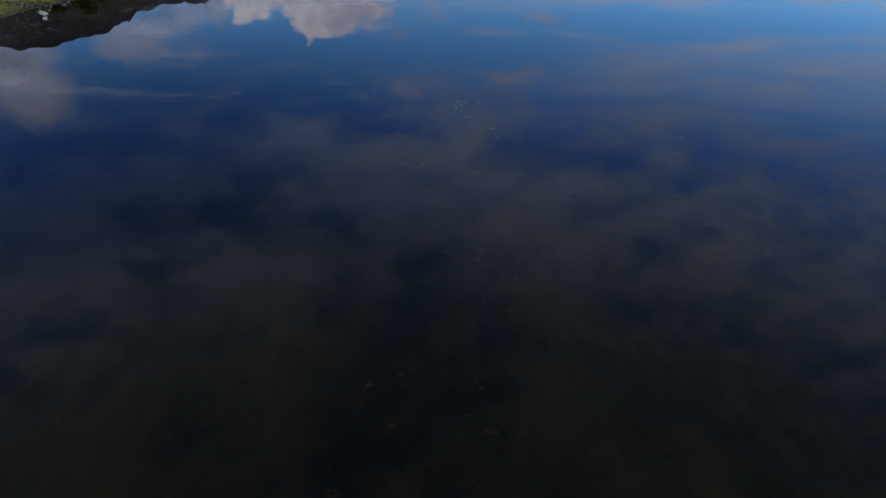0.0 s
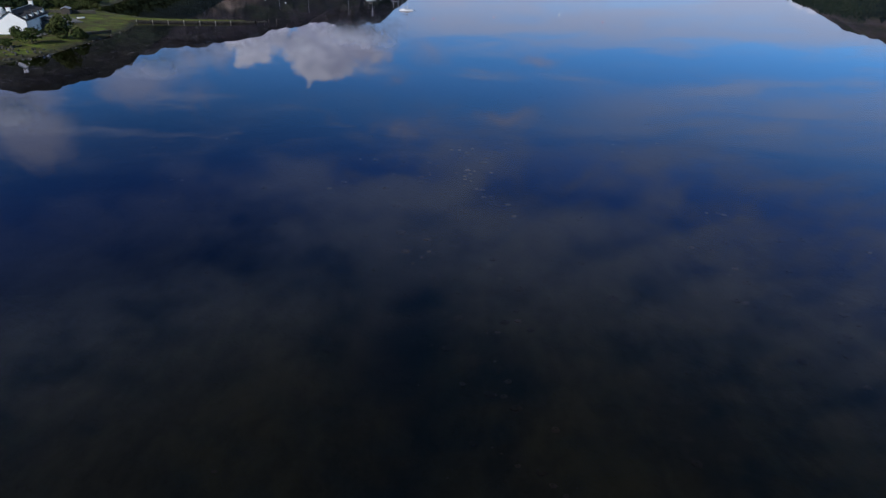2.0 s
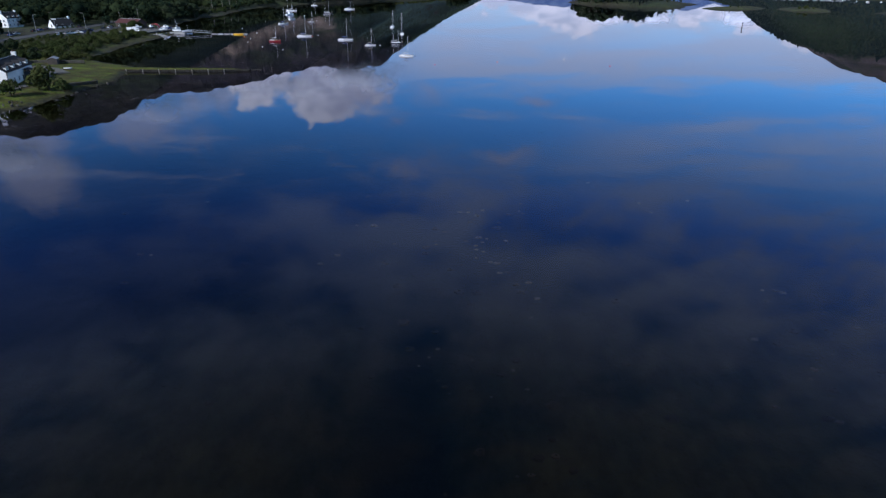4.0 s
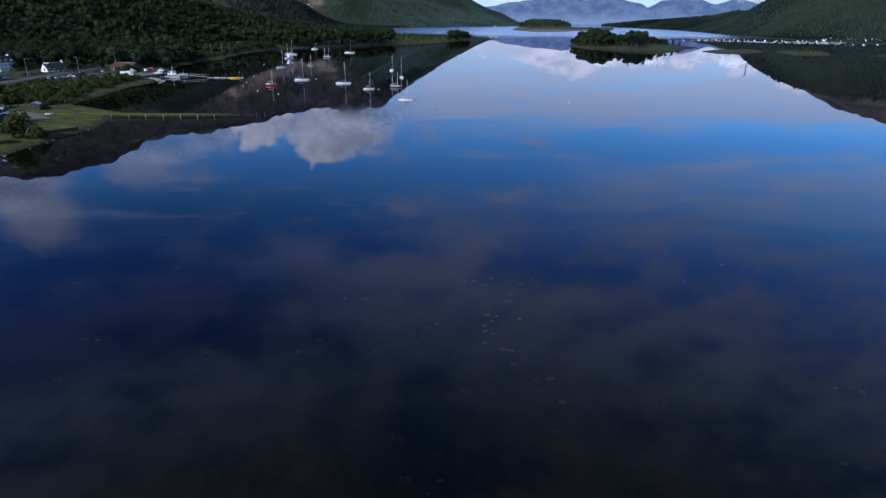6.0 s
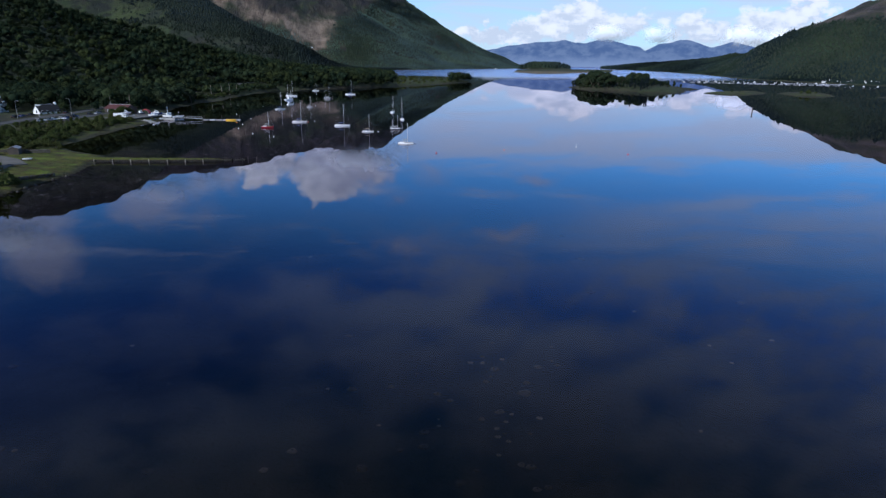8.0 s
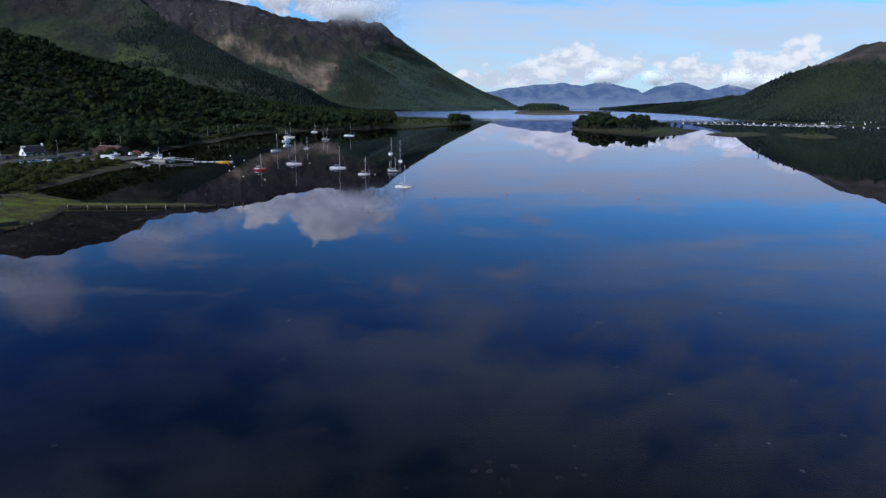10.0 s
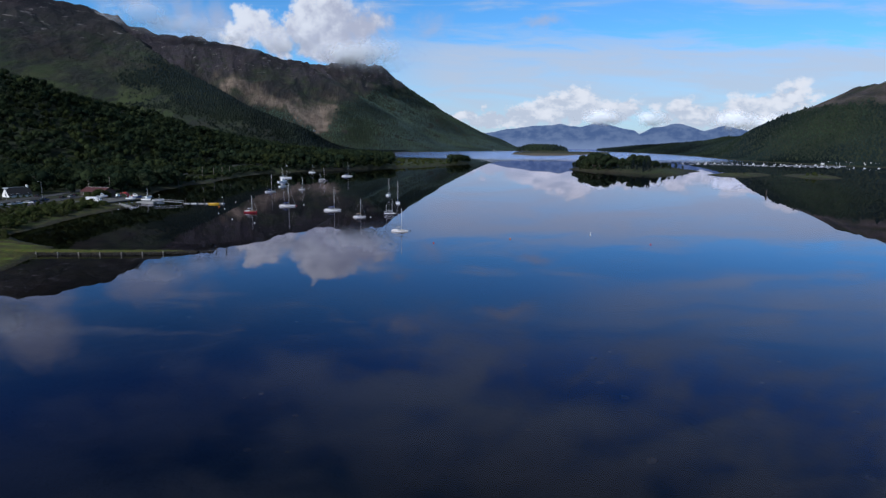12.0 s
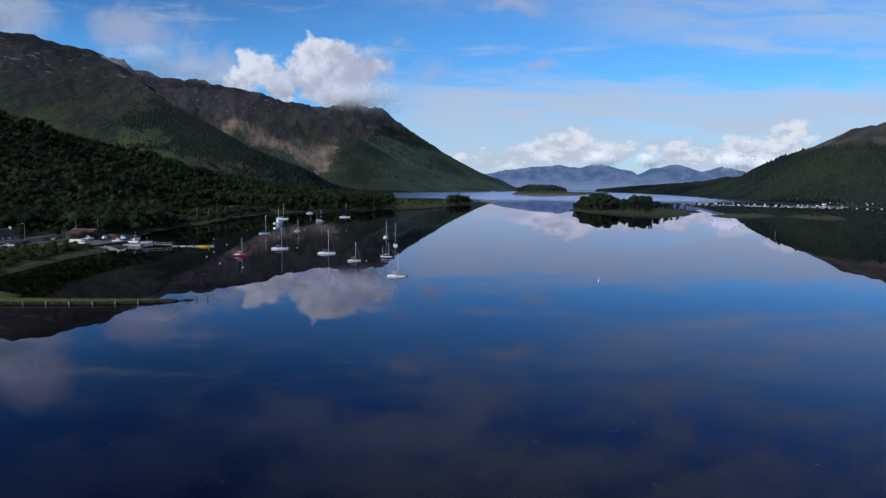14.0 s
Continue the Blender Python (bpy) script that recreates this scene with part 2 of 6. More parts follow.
def make_ground():
    m, n, out = material("hillside_and_shore")
    co = place(n)
    x, y, z = n.split(co)
    big = n.noise(co, 0.006, 6, 0.6)
    mid = n.noise(co, 0.035, 6, 0.62)
    small = n.noise(co, 0.45, 6, 0.65)
    tiny = n.noise(co, 3.5, 4, 0.6)
    # open hill: moor grass, heather, bare rock
    moor = n.mix(n.step(big, 0.38, 0.62), (0.028, 0.043, 0.019), (0.038, 0.031, 0.027))
    moor = n.mix(n.step(mid, 0.45, 0.7), moor, (0.044, 0.044, 0.026))
    moor = n.mix(n.math("MULTIPLY", n.step(z, 260.0, 430.0), 0.75), moor, (0.036, 0.028, 0.033))
    moor = n.mix(n.math("MULTIPLY", attribute(n, "pasture"), n.step(mid, 0.30, 0.55, 0.5, 1.0)), moor, (0.060, 0.077, 0.027))
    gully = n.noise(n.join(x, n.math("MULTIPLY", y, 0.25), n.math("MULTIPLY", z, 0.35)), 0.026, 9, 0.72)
    # gully hollows painted darker, the shade in them put into the colour
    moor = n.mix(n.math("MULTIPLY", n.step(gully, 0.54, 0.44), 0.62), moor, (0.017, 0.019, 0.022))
    ledge = n.noise(n.join(n.math("MULTIPLY", x, 0.3), n.math("MULTIPLY", y, 0.3), z), 0.09, 6, 0.7)
    moor = n.mix(n.math("MULTIPLY", n.step(ledge, 0.60, 0.65), n.step(z, 290.0, 350.0)), moor, (0.22, 0.19, 0.18))
    streak = n.noise(n.join(x, n.math("MULTIPLY", y, 0.12), n.math("MULTIPLY", z, 0.10)), 0.045, 5, 0.6)
    moor = n.mix(n.math("MULTIPLY", n.math("MULTIPLY", n.step(streak, 0.64, 0.70), attribute(n, "crag")), 0.8), moor, (0.17, 0.145, 0.14))
    rock = n.mix(n.step(small, 0.35, 0.7), (0.028, 0.024, 0.032), (0.066, 0.053, 0.062))
    moor = n.mix(n.math("MULTIPLY", attribute(n, "crag"), n.step(mid, 0.42, 0.60)), moor, rock)
    scree = n.mix(n.step(mid, 0.35, 0.65), (0.135, 0.098, 0.075), (0.225, 0.172, 0.134))
    scree = n.mix(n.step(small, 0.5, 0.75), scree, (0.14, 0.125, 0.06))
    scree = n.mix(n.step(n.noise(co, 0.09, 4, 0.7), 0.66, 0.72), scree, (0.34, 0.31, 0.28))
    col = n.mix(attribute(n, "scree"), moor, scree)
    wood = n.mix(n.step(mid, 0.4, 0.66), (0.020, 0.028, 0.018), (0.030, 0.040, 0.020))
    col = n.mix(attribute(n, "wood"), col, wood)
    # shore turf, cut grass and weed
    turf = n.mix(n.step(small, 0.38, 0.66), (0.056, 0.074, 0.010), (0.088, 0.082, 0.018))
    lush = n.noise(co, 0.16, 6, 0.65)
    turf = n.mix(n.math("MULTIPLY", n.step(lush, 0.49, 0.60), 0.85), turf, (0.050, 0.036, 0.014))
    turf = n.mix(n.math("MULTIPLY", n.step(lush, 0.47, 0.38), 0.8), turf, (0.118, 0.155, 0.014))
    turf = n.mix(n.math("MULTIPLY", n.step(tiny, 0.5, 0.75), 0.5), turf, (0.036, 0.050, 0.014))
    col = n.mix(attribute(n, "turf"), col, turf)
    stony = n.mix(n.step(small, 0.42, 0.62), (0.022, 0.020, 0.009), (0.052, 0.046, 0.018))
    stony = n.mix(n.math("MULTIPLY", n.step(tiny, 0.55, 0.7), 0.4), stony, (0.13, 0.12, 0.10))
    col = n.mix(attribute(n, "stony"), col, stony)
    # loch bed: dark weed, silt and paler gravel, blackened with depth
    bed = n.mix(n.step(n.noise(n.join(n.math("MULTIPLY", x, 1.0), n.math("MULTIPLY", y, 0.55), 0.0), 0.10, 7, 0.66), 0.36, 0.66), (0.034, 0.036, 0.013), (0.135, 0.118, 0.048))
    bed = n.mix(n.math("MULTIPLY", n.step(small, 0.5, 0.7), 0.5), bed, (0.10, 0.085, 0.05))
    bed = n.mix(n.math("MULTIPLY", n.step(tiny, 0.64, 0.78), 0.35), bed, (0.20, 0.17, 0.12))
    bed = n.mix(n.math("MULTIPLY", n.step(z, -0.9, -0.2), n.step(small, 0.36, 0.56)), bed, (0.075, 0.100, 0.012))
    # light lost in deeper water is painted into the bed as near-black
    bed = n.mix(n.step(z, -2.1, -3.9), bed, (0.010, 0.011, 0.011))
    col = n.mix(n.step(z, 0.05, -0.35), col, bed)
    rel = n.math("ADD", n.math("MULTIPLY", small, 0.8), n.math("MULTIPLY", mid, 5.0))
    rel = n.math("ADD", rel, n.math("MULTIPLY", n.math("MULTIPLY", gully, n.step(z, 60.0, 200.0)), 22.0))
    surface(n, out, col, 0.92, 0.0, bump(n, rel, 0.7, 1.0), 0.2)
    return m


def make_leaves(name, dark, light, hue, patch_scale=0.035):
    m, n, out = material(name)
    geo = n.put("ShaderNodeNewGeometry")
    isl = geo.outputs["Random Per Island"]
    co = geo.outputs["Position"]
    rnd = n.put("ShaderNodeObjectInfo").outputs["Random"]
    col = n.mix(n.step(isl, 0.1, 0.9), dark, light)
    patch = n.step(n.noise(co, patch_scale, 6, 0.62), 0.40, 0.66)
    col = n.mix(n.math("MULTIPLY", patch, 0.65), col, hue)
    col = n.mix(n.math("MULTIPLY", rnd, 0.35), col, dark)
    col = n.mix(n.math("MULTIPLY", attribute(n, "warmth"), 0.40), col, (hue[0] * 1.35, hue[1] * 1.25, hue[2] * 0.8))
    tone = n.math("ADD", attribute(n, "tone"), 1.0)
    col = n.mix(1.0, col, n.join(tone, tone, tone), "MULTIPLY")
    d = n.put("ShaderNodeBsdfDiffuse")
    n.plug(d.inputs[0], col)
    t = n.put("ShaderNodeBsdfTranslucent")
    n.plug(t.inputs[0], col)
    ms = n.put("ShaderNodeMixShader")
    ms.inputs[0].default_value = 0.38
    n.plug(ms.inputs[1], d.outputs[0])
    n.plug(ms.inputs[2], t.outputs[0])
    n.plug(out.inputs[0], ms.outputs[0])
    return m


WATER, GROUND = make_water(), make_ground()
LEAF = make_leaves("broadleaf_foliage", (0.018, 0.031, 0.020), (0.034, 0.051, 0.026), (0.049, 0.060, 0.024))
LEAF_BUSH = make_leaves("shore_bush_foliage", (0.042, 0.058, 0.020), (0.072, 0.094, 0.030), (0.090, 0.092, 0.036))
NEEDLE = make_leaves("conifer_foliage", (0.018, 0.028, 0.030), (0.024, 0.036, 0.035), (0.034, 0.050, 0.033), 0.007)
# paler and bluer than the other conifers: distance haze put into the leaf colour
NEEDLE_HAZE = make_leaves("haze_paled_birch_and_spruce", (0.044, 0.067, 0.067), (0.056, 0.082, 0.076), (0.070, 0.100, 0.066), 0.007)
NEEDLE_DEEP = make_leaves("spruce_foliage", (0.017, 0.024, 0.026), (0.022, 0.031, 0.031), (0.030, 0.040, 0.028), 0.007)
LEAF_WILLOW = make_leaves("willow_foliage", (0.034, 0.050, 0.028), (0.060, 0.080, 0.044), (0.070, 0.086, 0.044))
BARK = worn("grey_brown_bark", (0.11, 0.09, 0.07), (0.06, 0.055, 0.04), 0.85, 0, 1.5, 12, 0.4)


# ---- land ----
def lattice(ix, iy, seed):
    k = (ix.astype(np.int64) * 374761393 + iy.astype(np.int64) * 668265263 + seed * 974711) & 0x7FFFFFFF
    k = ((k ^ (k >> 13)) * 1274126177) & 0x7FFFFFFF
    return ((k ^ (k >> 16)) & 0xFFFF) / 65535.0


def value_noise(x, y, seed):
    ix, iy = np.floor(x), np.floor(y)
    fx, fy = x - ix, y - iy
    fx, fy = fx * fx * (3 - 2 * fx), fy * fy * (3 - 2 * fy)
    a, b = lattice(ix, iy, seed), lattice(ix + 1, iy, seed)
    c, d = lattice(ix, iy + 1, seed), lattice(ix + 1, iy + 1, seed)
    return (a * (1 - fx) + b * fx) * (1 - fy) + (c * (1 - fx) + d * fx) * fy


def fractal(x, y, size, octaves, seed, ridged=False):
    total, amp, norm = 0.0, 1.0, 0.0
    for k in range(octaves):
        v = value_noise(x / size + 17.3 * k, y / size - 9.1 * k, seed + k)
        v = 1 - abs(2 * v - 1) if ridged else v
        total, norm, amp, size = total + amp * v, norm + amp, amp * 0.52, size * 0.49
    return total / norm


def shore_distance(x, y, poly):
    """Metres from the outline of a piece of land, positive on the land."""
    best, inside = np.full(x.shape, 1e9), np.zeros(x.shape, bool)
    for (ax, ay), (bx, by) in zip(poly, poly[1:] + poly[:1]):
        ex, ey = bx - ax, by - ay
        k = np.clip(((x - ax) * ex + (y - ay) * ey) / (ex * ex + ey * ey), 0, 1)
        best = np.minimum(best, np.hypot(x - ax - k * ex, y - ay - k * ey))
        cross = (ay > y) != (by > y)
        inside ^= cross & (x < ax + (y - ay) * ex / (ey if ey else 1e-9))
    return np.where(inside, best, -best)


def ridge_height(x, y, line, width, power):
    """Height under a crest line of (x, y, z), falling away over the width."""
    best = np.zeros(x.shape)
    for (ax, ay, az), (bx, by, bz) in zip(line, line[1:]):
        ex, ey = bx - ax, by - ay
        k = np.clip(((x - ax) * ex + (y - ay) * ey) / (ex * ex + ey * ey), 0, 1)
        dist = np.hypot(x - ax - k * ex, y - ay - k * ey)
        crest = az + k * (bz - az)
        reach = width * (0.35 + 0.65 * np.clip(crest / max(p[2] for p in line[1:]), 0, 1.2))
        best = np.maximum(best, crest * np.clip(1 - dist / reach, 0, 1) ** power)
    return best


WEST_LAND = [(-135, -400), (-122, 150), (-120, 195), (-116, 211), (-116, 236), (-115, 254), (-119, 268), (-124, 288), (-142, 298), (-157, 310),
             (-158, 330), (-160, 350), (-162, 375), (-163, 400), (-164, 429), (-183, 470), (-193, 510), (-196, 562), (-191, 590), (-193, 645), (-199, 700),
             (-189, 770), (-129, 838), (-73, 917), (-10, 1013), (35, 1120), (42, 1160), (30, 1185), (-60, 1232), (-200, 1315), (-330, 1500),
             (-280, 1950), (-100, 2350), (100, 2750), (250, 2850), (420, 3300), (380, 3900), (-5200, 5500), (-5200, -400)]
EAST_LAND = [(900, -400), (820, 900), (735, 1130), (690, 1250), (665, 1500), (760, 2000), (790, 2300), (800, 2900), (760, 3300), (900, 3600),
             (1500, 4300), (5200, 5500), (5200, -400)]
ISLAND = [(163, 940), (172, 880), (205, 848), (232, 812), (262, 806), (286, 838), (300, 880), (330, 908), (350, 920), (318, 930), (300, 985), (240, 1010), (185, 990)]
SKERRY_A = [(292, 806), (312, 774), (340, 776), (370, 806), (392, 842), (385, 872), (345, 858), (310, 838)]
SKERRY_B = [(388, 820), (377, 762), (400, 744), (425, 762), (455, 822), (458, 850), (430, 852), (405, 845)]
SKERRY_C = [(456, 755), (470, 740), (505, 742), (530, 770), (500, 780)]
SAND_BAR = [(205, 2060), (246, 1830), (325, 1890), (420, 2080), (560, 2260), (690, 2750), (640, 2900), (420, 2820), (270, 2560)]
FAR_POINT = [(310, 2850), (420, 2790), (545, 2850), (545, 2990), (430, 3050), (320, 3000)]
HILL = [(-1500, 420, 260), (-900, 540, 175), (-480, 770, 92), (-445, 840, 70), (-395, 915, 54), (-360, 965, 38), (-290, 1100, 14)]
SPUR = [(-3200, 1700, 680), (-2100, 1950, 570), (-1428, 2113, 496), (-1293, 2213, 471), (-1213, 2253, 452), (-1124, 2233, 415), (-1036, 2183, 365), (-944, 2123, 306),
        (-824, 2043, 246), (-683, 1953, 173), (-555, 1873, 107), (-429, 1803, 48), (-334, 1753, 6)]
CRAGS = [(-2600, 2900, 700), (-1526, 3013, 588), (-1394, 3013, 538), (-1178, 3013, 496), (-1000, 3013, 464), (-908, 3013, 446), (-772, 3113, 410),
         (-698, 3113, 410), (-560, 3000, 300), (-430, 2850, 150)]
PEAK = [(-1000, 3500, 470), (-666, 3413, 455), (-531, 3463, 463), (-365, 3563, 418), (-285, 3613, 340), (-190, 3663, 252), (-10, 3713, 160), (150, 3763, 92), (290, 3813, 26)]
PLANTATION = [(-905, 2120), (-925, 2010), (-985, 1900), (-930, 1800), (-867, 1770), (-747, 1694), (-644, 1635), (-534, 1542), (-400, 1440), (-230, 1420), (-180, 1560),
              (-230, 1830), (-400, 1920), (-555, 2000), (-683, 2085), (-824, 2160)]
SLIDE = [(-990, 2775), (-927, 2750), (-790, 2700), (-700, 2690), (-620, 2690), (-540, 2740), (-490, 2850), (-450, 2820), (-435, 2600), (-490, 2500), (-600, 2530),
         (-680, 2550), (-800, 2590), (-950, 2660)]
EAST_HILL = [(2600, 1150, 470), (1500, 1480, 300), (1065, 1613, 192), (1040, 1713, 180), (1035, 1763, 156), (1050, 1963, 112), (1080, 2213, 80),
             (1055, 2613, 44), (970, 2913, 27), (790, 3313, 8)]


def land(x, y):
    """Heights of the ground and the parts of it that each cover takes."""
    x, y = np.asarray(x, float), np.asarray(y, float)
    wob = (fractal(x, y, 40, 4, 5) - 0.5) * np.clip(np.hypot(x, y - 60) / 40, 0.5, 14)
    dw = shore_distance(x, y, WEST_LAND) + wob * 0.9
    de = shore_distance(x, y, EAST_LAND) + wob * 2
    di = shore_distance(x, y, ISLAND) + wob * 0.8
    ds = np.maximum.reduce([shore_distance(x, y, p) for p in (SKERRY_A, SKERRY_B, SKERRY_C)]) + wob * 0.5 - 2.5
    dp = np.maximum(shore_distance(x, y, SAND_BAR), shore_distance(x, y, FAR_POINT)) + wob * 0.4
    back = -300 - y + wob
    dist = np.maximum.reduce([dw, de, di, ds, dp, back])
    low = np.where(dist > 0, 0.1 + 2.3 * (1 - np.exp(-np.maximum(dist, 0) / 13)), 0.06 * np.maximum(dist, -60) * np.clip(-dist / 12, 0.25, 1))
    floor = -2.2 - 2.6 * np.clip((y - 52) / 100, 0, 1) - 0.8 * np.clip((np.abs(x) - 30) / 60, 0, 1)
    floor = floor - 1.5 * np.exp(-((x + 3.5) / 5.0) ** 2) * np.clip((110 - y) / 30, 0, 1) + 0.45 * np.exp(-((x - 19) / 11) ** 2) * np.clip((95 - y) / 40, 0, 1)
    low = np.maximum(np.where(dist > 0, low, 0.10 * dist), floor + 0.9 * fractal(x, y, 23, 4, 31))
    low = np.where(di > 0, low + np.clip(di / 45, 0, 1) * 4.5, low)
    shoal = 1.75 - 0.19 * np.hypot(x + 52.5, (y - 60) * 0.8)
    low = np.where(shoal > -1.6, np.maximum(low, np.minimum(shoal, 0.05) - 0.25 + 0.3 * (fractal(x, y, 5, 3, 33) - 0.5)), low)
    spit = np.where((dw > 0) & (y > 780) & (y < 1500), np.clip(dw / 40, 0, 1) * 4.5 * np.clip((-70 - x) / 50, 0.42, 1), 0)
    low = low + spit
    low = np.where(ds > 0, 0.15 + np.minimum(ds * 0.13, 1.7), low)
    low = np.where(dp > 0, 1.1 + np.clip(shore_distance(x, y, FAR_POINT) * 0.35, 0, 18), low)
    rough = fractal(x, y, 260, 6, 11, True) - 0.55
    knolls = fractal(x, y, 70, 4, 21) - 0.5
    hill = ridge_height(x, y, HILL, 330, 1.15)
    spur = ridge_height(x, y, SPUR, 1150, 1.25)
    past = y - np.interp(x, [p[0] for p in SPUR], [p[1] for p in SPUR])
    spur = spur * np.clip(1 - np.clip(past, 0, None) / np.where(x > -1000, 420, 2500), 0.0, 1)
    crags = ridge_height(x, y, CRAGS, 900, 1.05)
    peak = ridge_height(x, y, PEAK, 1000, 1.75)
    east = ridge_height(x, y, EAST_HILL, 560, 1.1)
    tall = np.maximum.reduce([hill, spur, crags, peak, east])
    onland = np.clip(np.maximum(dw, de) / 120, 0, 1)
    onland = onland * onland * (3 - 2 * onland)
    bold = np.where(spur >= tall, 0.12, np.where(crags >= tall, 0.14, 0.25)) * np.where(x > 500, 0.5, 1)
    z = low + onland * tall * (1 + bold * rough * np.clip(tall / 120, 0, 1)) + onland * knolls * np.clip(tall / 10, 0, 7)
    ribs = 0.6 * fractal(x + 0.35 * y, 0.33 * y, 130, 5, 77, True) + 0.4 * fractal(x, y, 90, 5, 78, True)
    near_crest = np.clip(ridge_height(x, y, CRAGS, 260, 1.0) / 260, 0, 1)
    cut = np.where(crags >= tall, 70 * np.clip((crags - 150) / 160, 0, 1) * (1 - 0.8 * near_crest), np.where(peak >= tall, 40 * np.clip((peak - 120) / 160, 0, 1), np.where(spur >= tall, 13 * np.clip((spur - 120) / 160, 0, 1), 0)))
    z = z + onland * cut * (ribs - 0.62)
    behind = np.clip((back - 50) / 900, 0, 1)
    z = z + behind * behind * 260 * (0.6 + fractal(x, y, 500, 4, 41))
    # covers
    f1, f2 = fractal(x, y, 160, 5, 51), fractal(x, y, 45, 4, 61)
    mount = np.maximum(np.maximum(spur, crags), peak)
    woodline = 150 + 170 * (f1 - 0.5)
    plantation = np.clip(shore_distance(x, y, PLANTATION) / 110 + 0.15 + 1.8 * (f1 - 0.5) + 2.2 * (f2 - 0.5), 0, 1)
    wood = np.where(dw > 8, np.clip((60 + 60 * (f1 - 0.5) - z) / 30, 0, 1), 0) * (y < 1500)
    far_wood = np.clip((np.interp(x, [-1000, -500, -250], [130, 200, 360]) + 190 * (f1 - 0.5) - z) / 50, 0, 1) * np.clip((f2 - 0.22) * 6, 0, 1)
    wood = np.maximum(wood, np.where((dw > 0) & (y > 1700) & (x > -1000), far_wood, 0))
    wood = np.maximum(wood, np.where((dw > 0) & (hill > 25) & (y < 1300), 1, 0))
    wood = np.maximum(wood, np.where(dw > 0, plantation, 0))
    wood = np.maximum(wood, np.where(de > 4, np.clip((165 + 110 * (f1 - 0.5) - z) / 25, 0, 1), 0))
    wood = np.maximum(wood, np.where(di > 14, 1, 0))
    scree = np.clip(shore_distance(x, y, SLIDE) / 60 + 0.2 + 2.6 * (f2 - 0.5), 0, 1) * np.clip((fractal(x, y, 60, 5, 55) - 0.30) * 7, 0.1, 1)
    scree = np.maximum(scree, np.where(shore_distance(x, y, SAND_BAR) > 0, np.clip((2330 - y) / 150, 0, 1), 0))
    crag = np.where(spur >= tall, 0.35, 1.0) * np.clip((z - 230) / 120, 0, 1) * np.clip((fractal(x, y, 120, 5, 71, True) - 0.5) * 5, 0, 1)
    crag = np.maximum(crag, np.where(crags >= tall, np.clip((z - 260) / 80, 0, 1) * np.clip((ribs - 0.52) * 5, 0, 1), 0))
    rim = np.clip(ridge_height(x, y, EAST_HILL, 190, 1.0) / 50, 0, 1) * (x > 600) * np.clip((z - 95) / 40, 0, 1)
    crag = np.maximum(crag, rim * np.clip((f2 - 0.25) * 5, 0, 1))
    wood = wood * (1 - 0.9 * np.clip(rim * 1.6 * (f2 + 0.3), 0, 1))
    scree = np.maximum(scree, 0.38 * rim * np.clip((f2 - 0.36) * 5, 0, 1))
    pasture = np.where((spur >= tall) & (dw > 0), np.clip((255 - z + 90 * (f1 - 0.5)) / 110, 0, 1) * np.clip((-640 - x) / 120, 0, 1), 0) * np.clip((f2 - 0.2) * 4, 0.2, 1)
    scree = np.maximum(scree, np.clip(1 - np.hypot((x - 1035) / 60, (y - 1800) / 170), 0, 1) * np.clip((f2 - 0.35) * 6, 0, 1) * 0.8)
    wood = wood * (1 - scree)
    turf = np.where((dist > 1.5) & (z < 6), 1.0, 0.0) * np.where(dw > 0, np.where((y > 430) | (x < -205), np.where(y > 700, np.where(x > -0.09 * (y - 88), 0.45, 0.12), 0.25), np.where(y > 300, 0.6, 1.0)), np.where(ds > 0, 0.55 * np.clip((f2 - 0.25) * 4, 0, 1), np.where(di > 0, 0.2, 0.3)))
    stony = np.where(dist < 14, np.clip(1.2 - z * 1.7, 0, 1), 0.0) * np.clip((f2 - 0.3) * 6, 0.25, 1)
    wood = np.where((dw > 0) & (y < 430) & (x > -250), 0, wood)
    return z, dict(scree=scree, wood=wood, crag=crag, turf=turf, stony=stony, pasture=pasture)


def height(x, y):
    return float(land(np.array([x]), np.array([y]))[0][0])


def mesh_object(name, verts, faces, mat, smooth=False):
    me = bpy.data.meshes.new(name)
    verts = np.asarray(verts, np.float32)
    faces = np.asarray(faces, np.int32)
    me.vertices.add(len(verts))
    me.vertices.foreach_set("co", verts.ravel())
    k = faces.shape[1]
    me.loops.add(faces.size)
    me.loops.foreach_set("vertex_index", faces.ravel())
    me.polygons.add(len(faces))
    me.polygons.foreach_set("loop_start", np.arange(0, faces.size, k, dtype=np.int32))
    me.polygons.foreach_set("use_smooth", np.full(len(faces), smooth))
    me.update()
    me.materials.append(mat)
    return new(name, me)


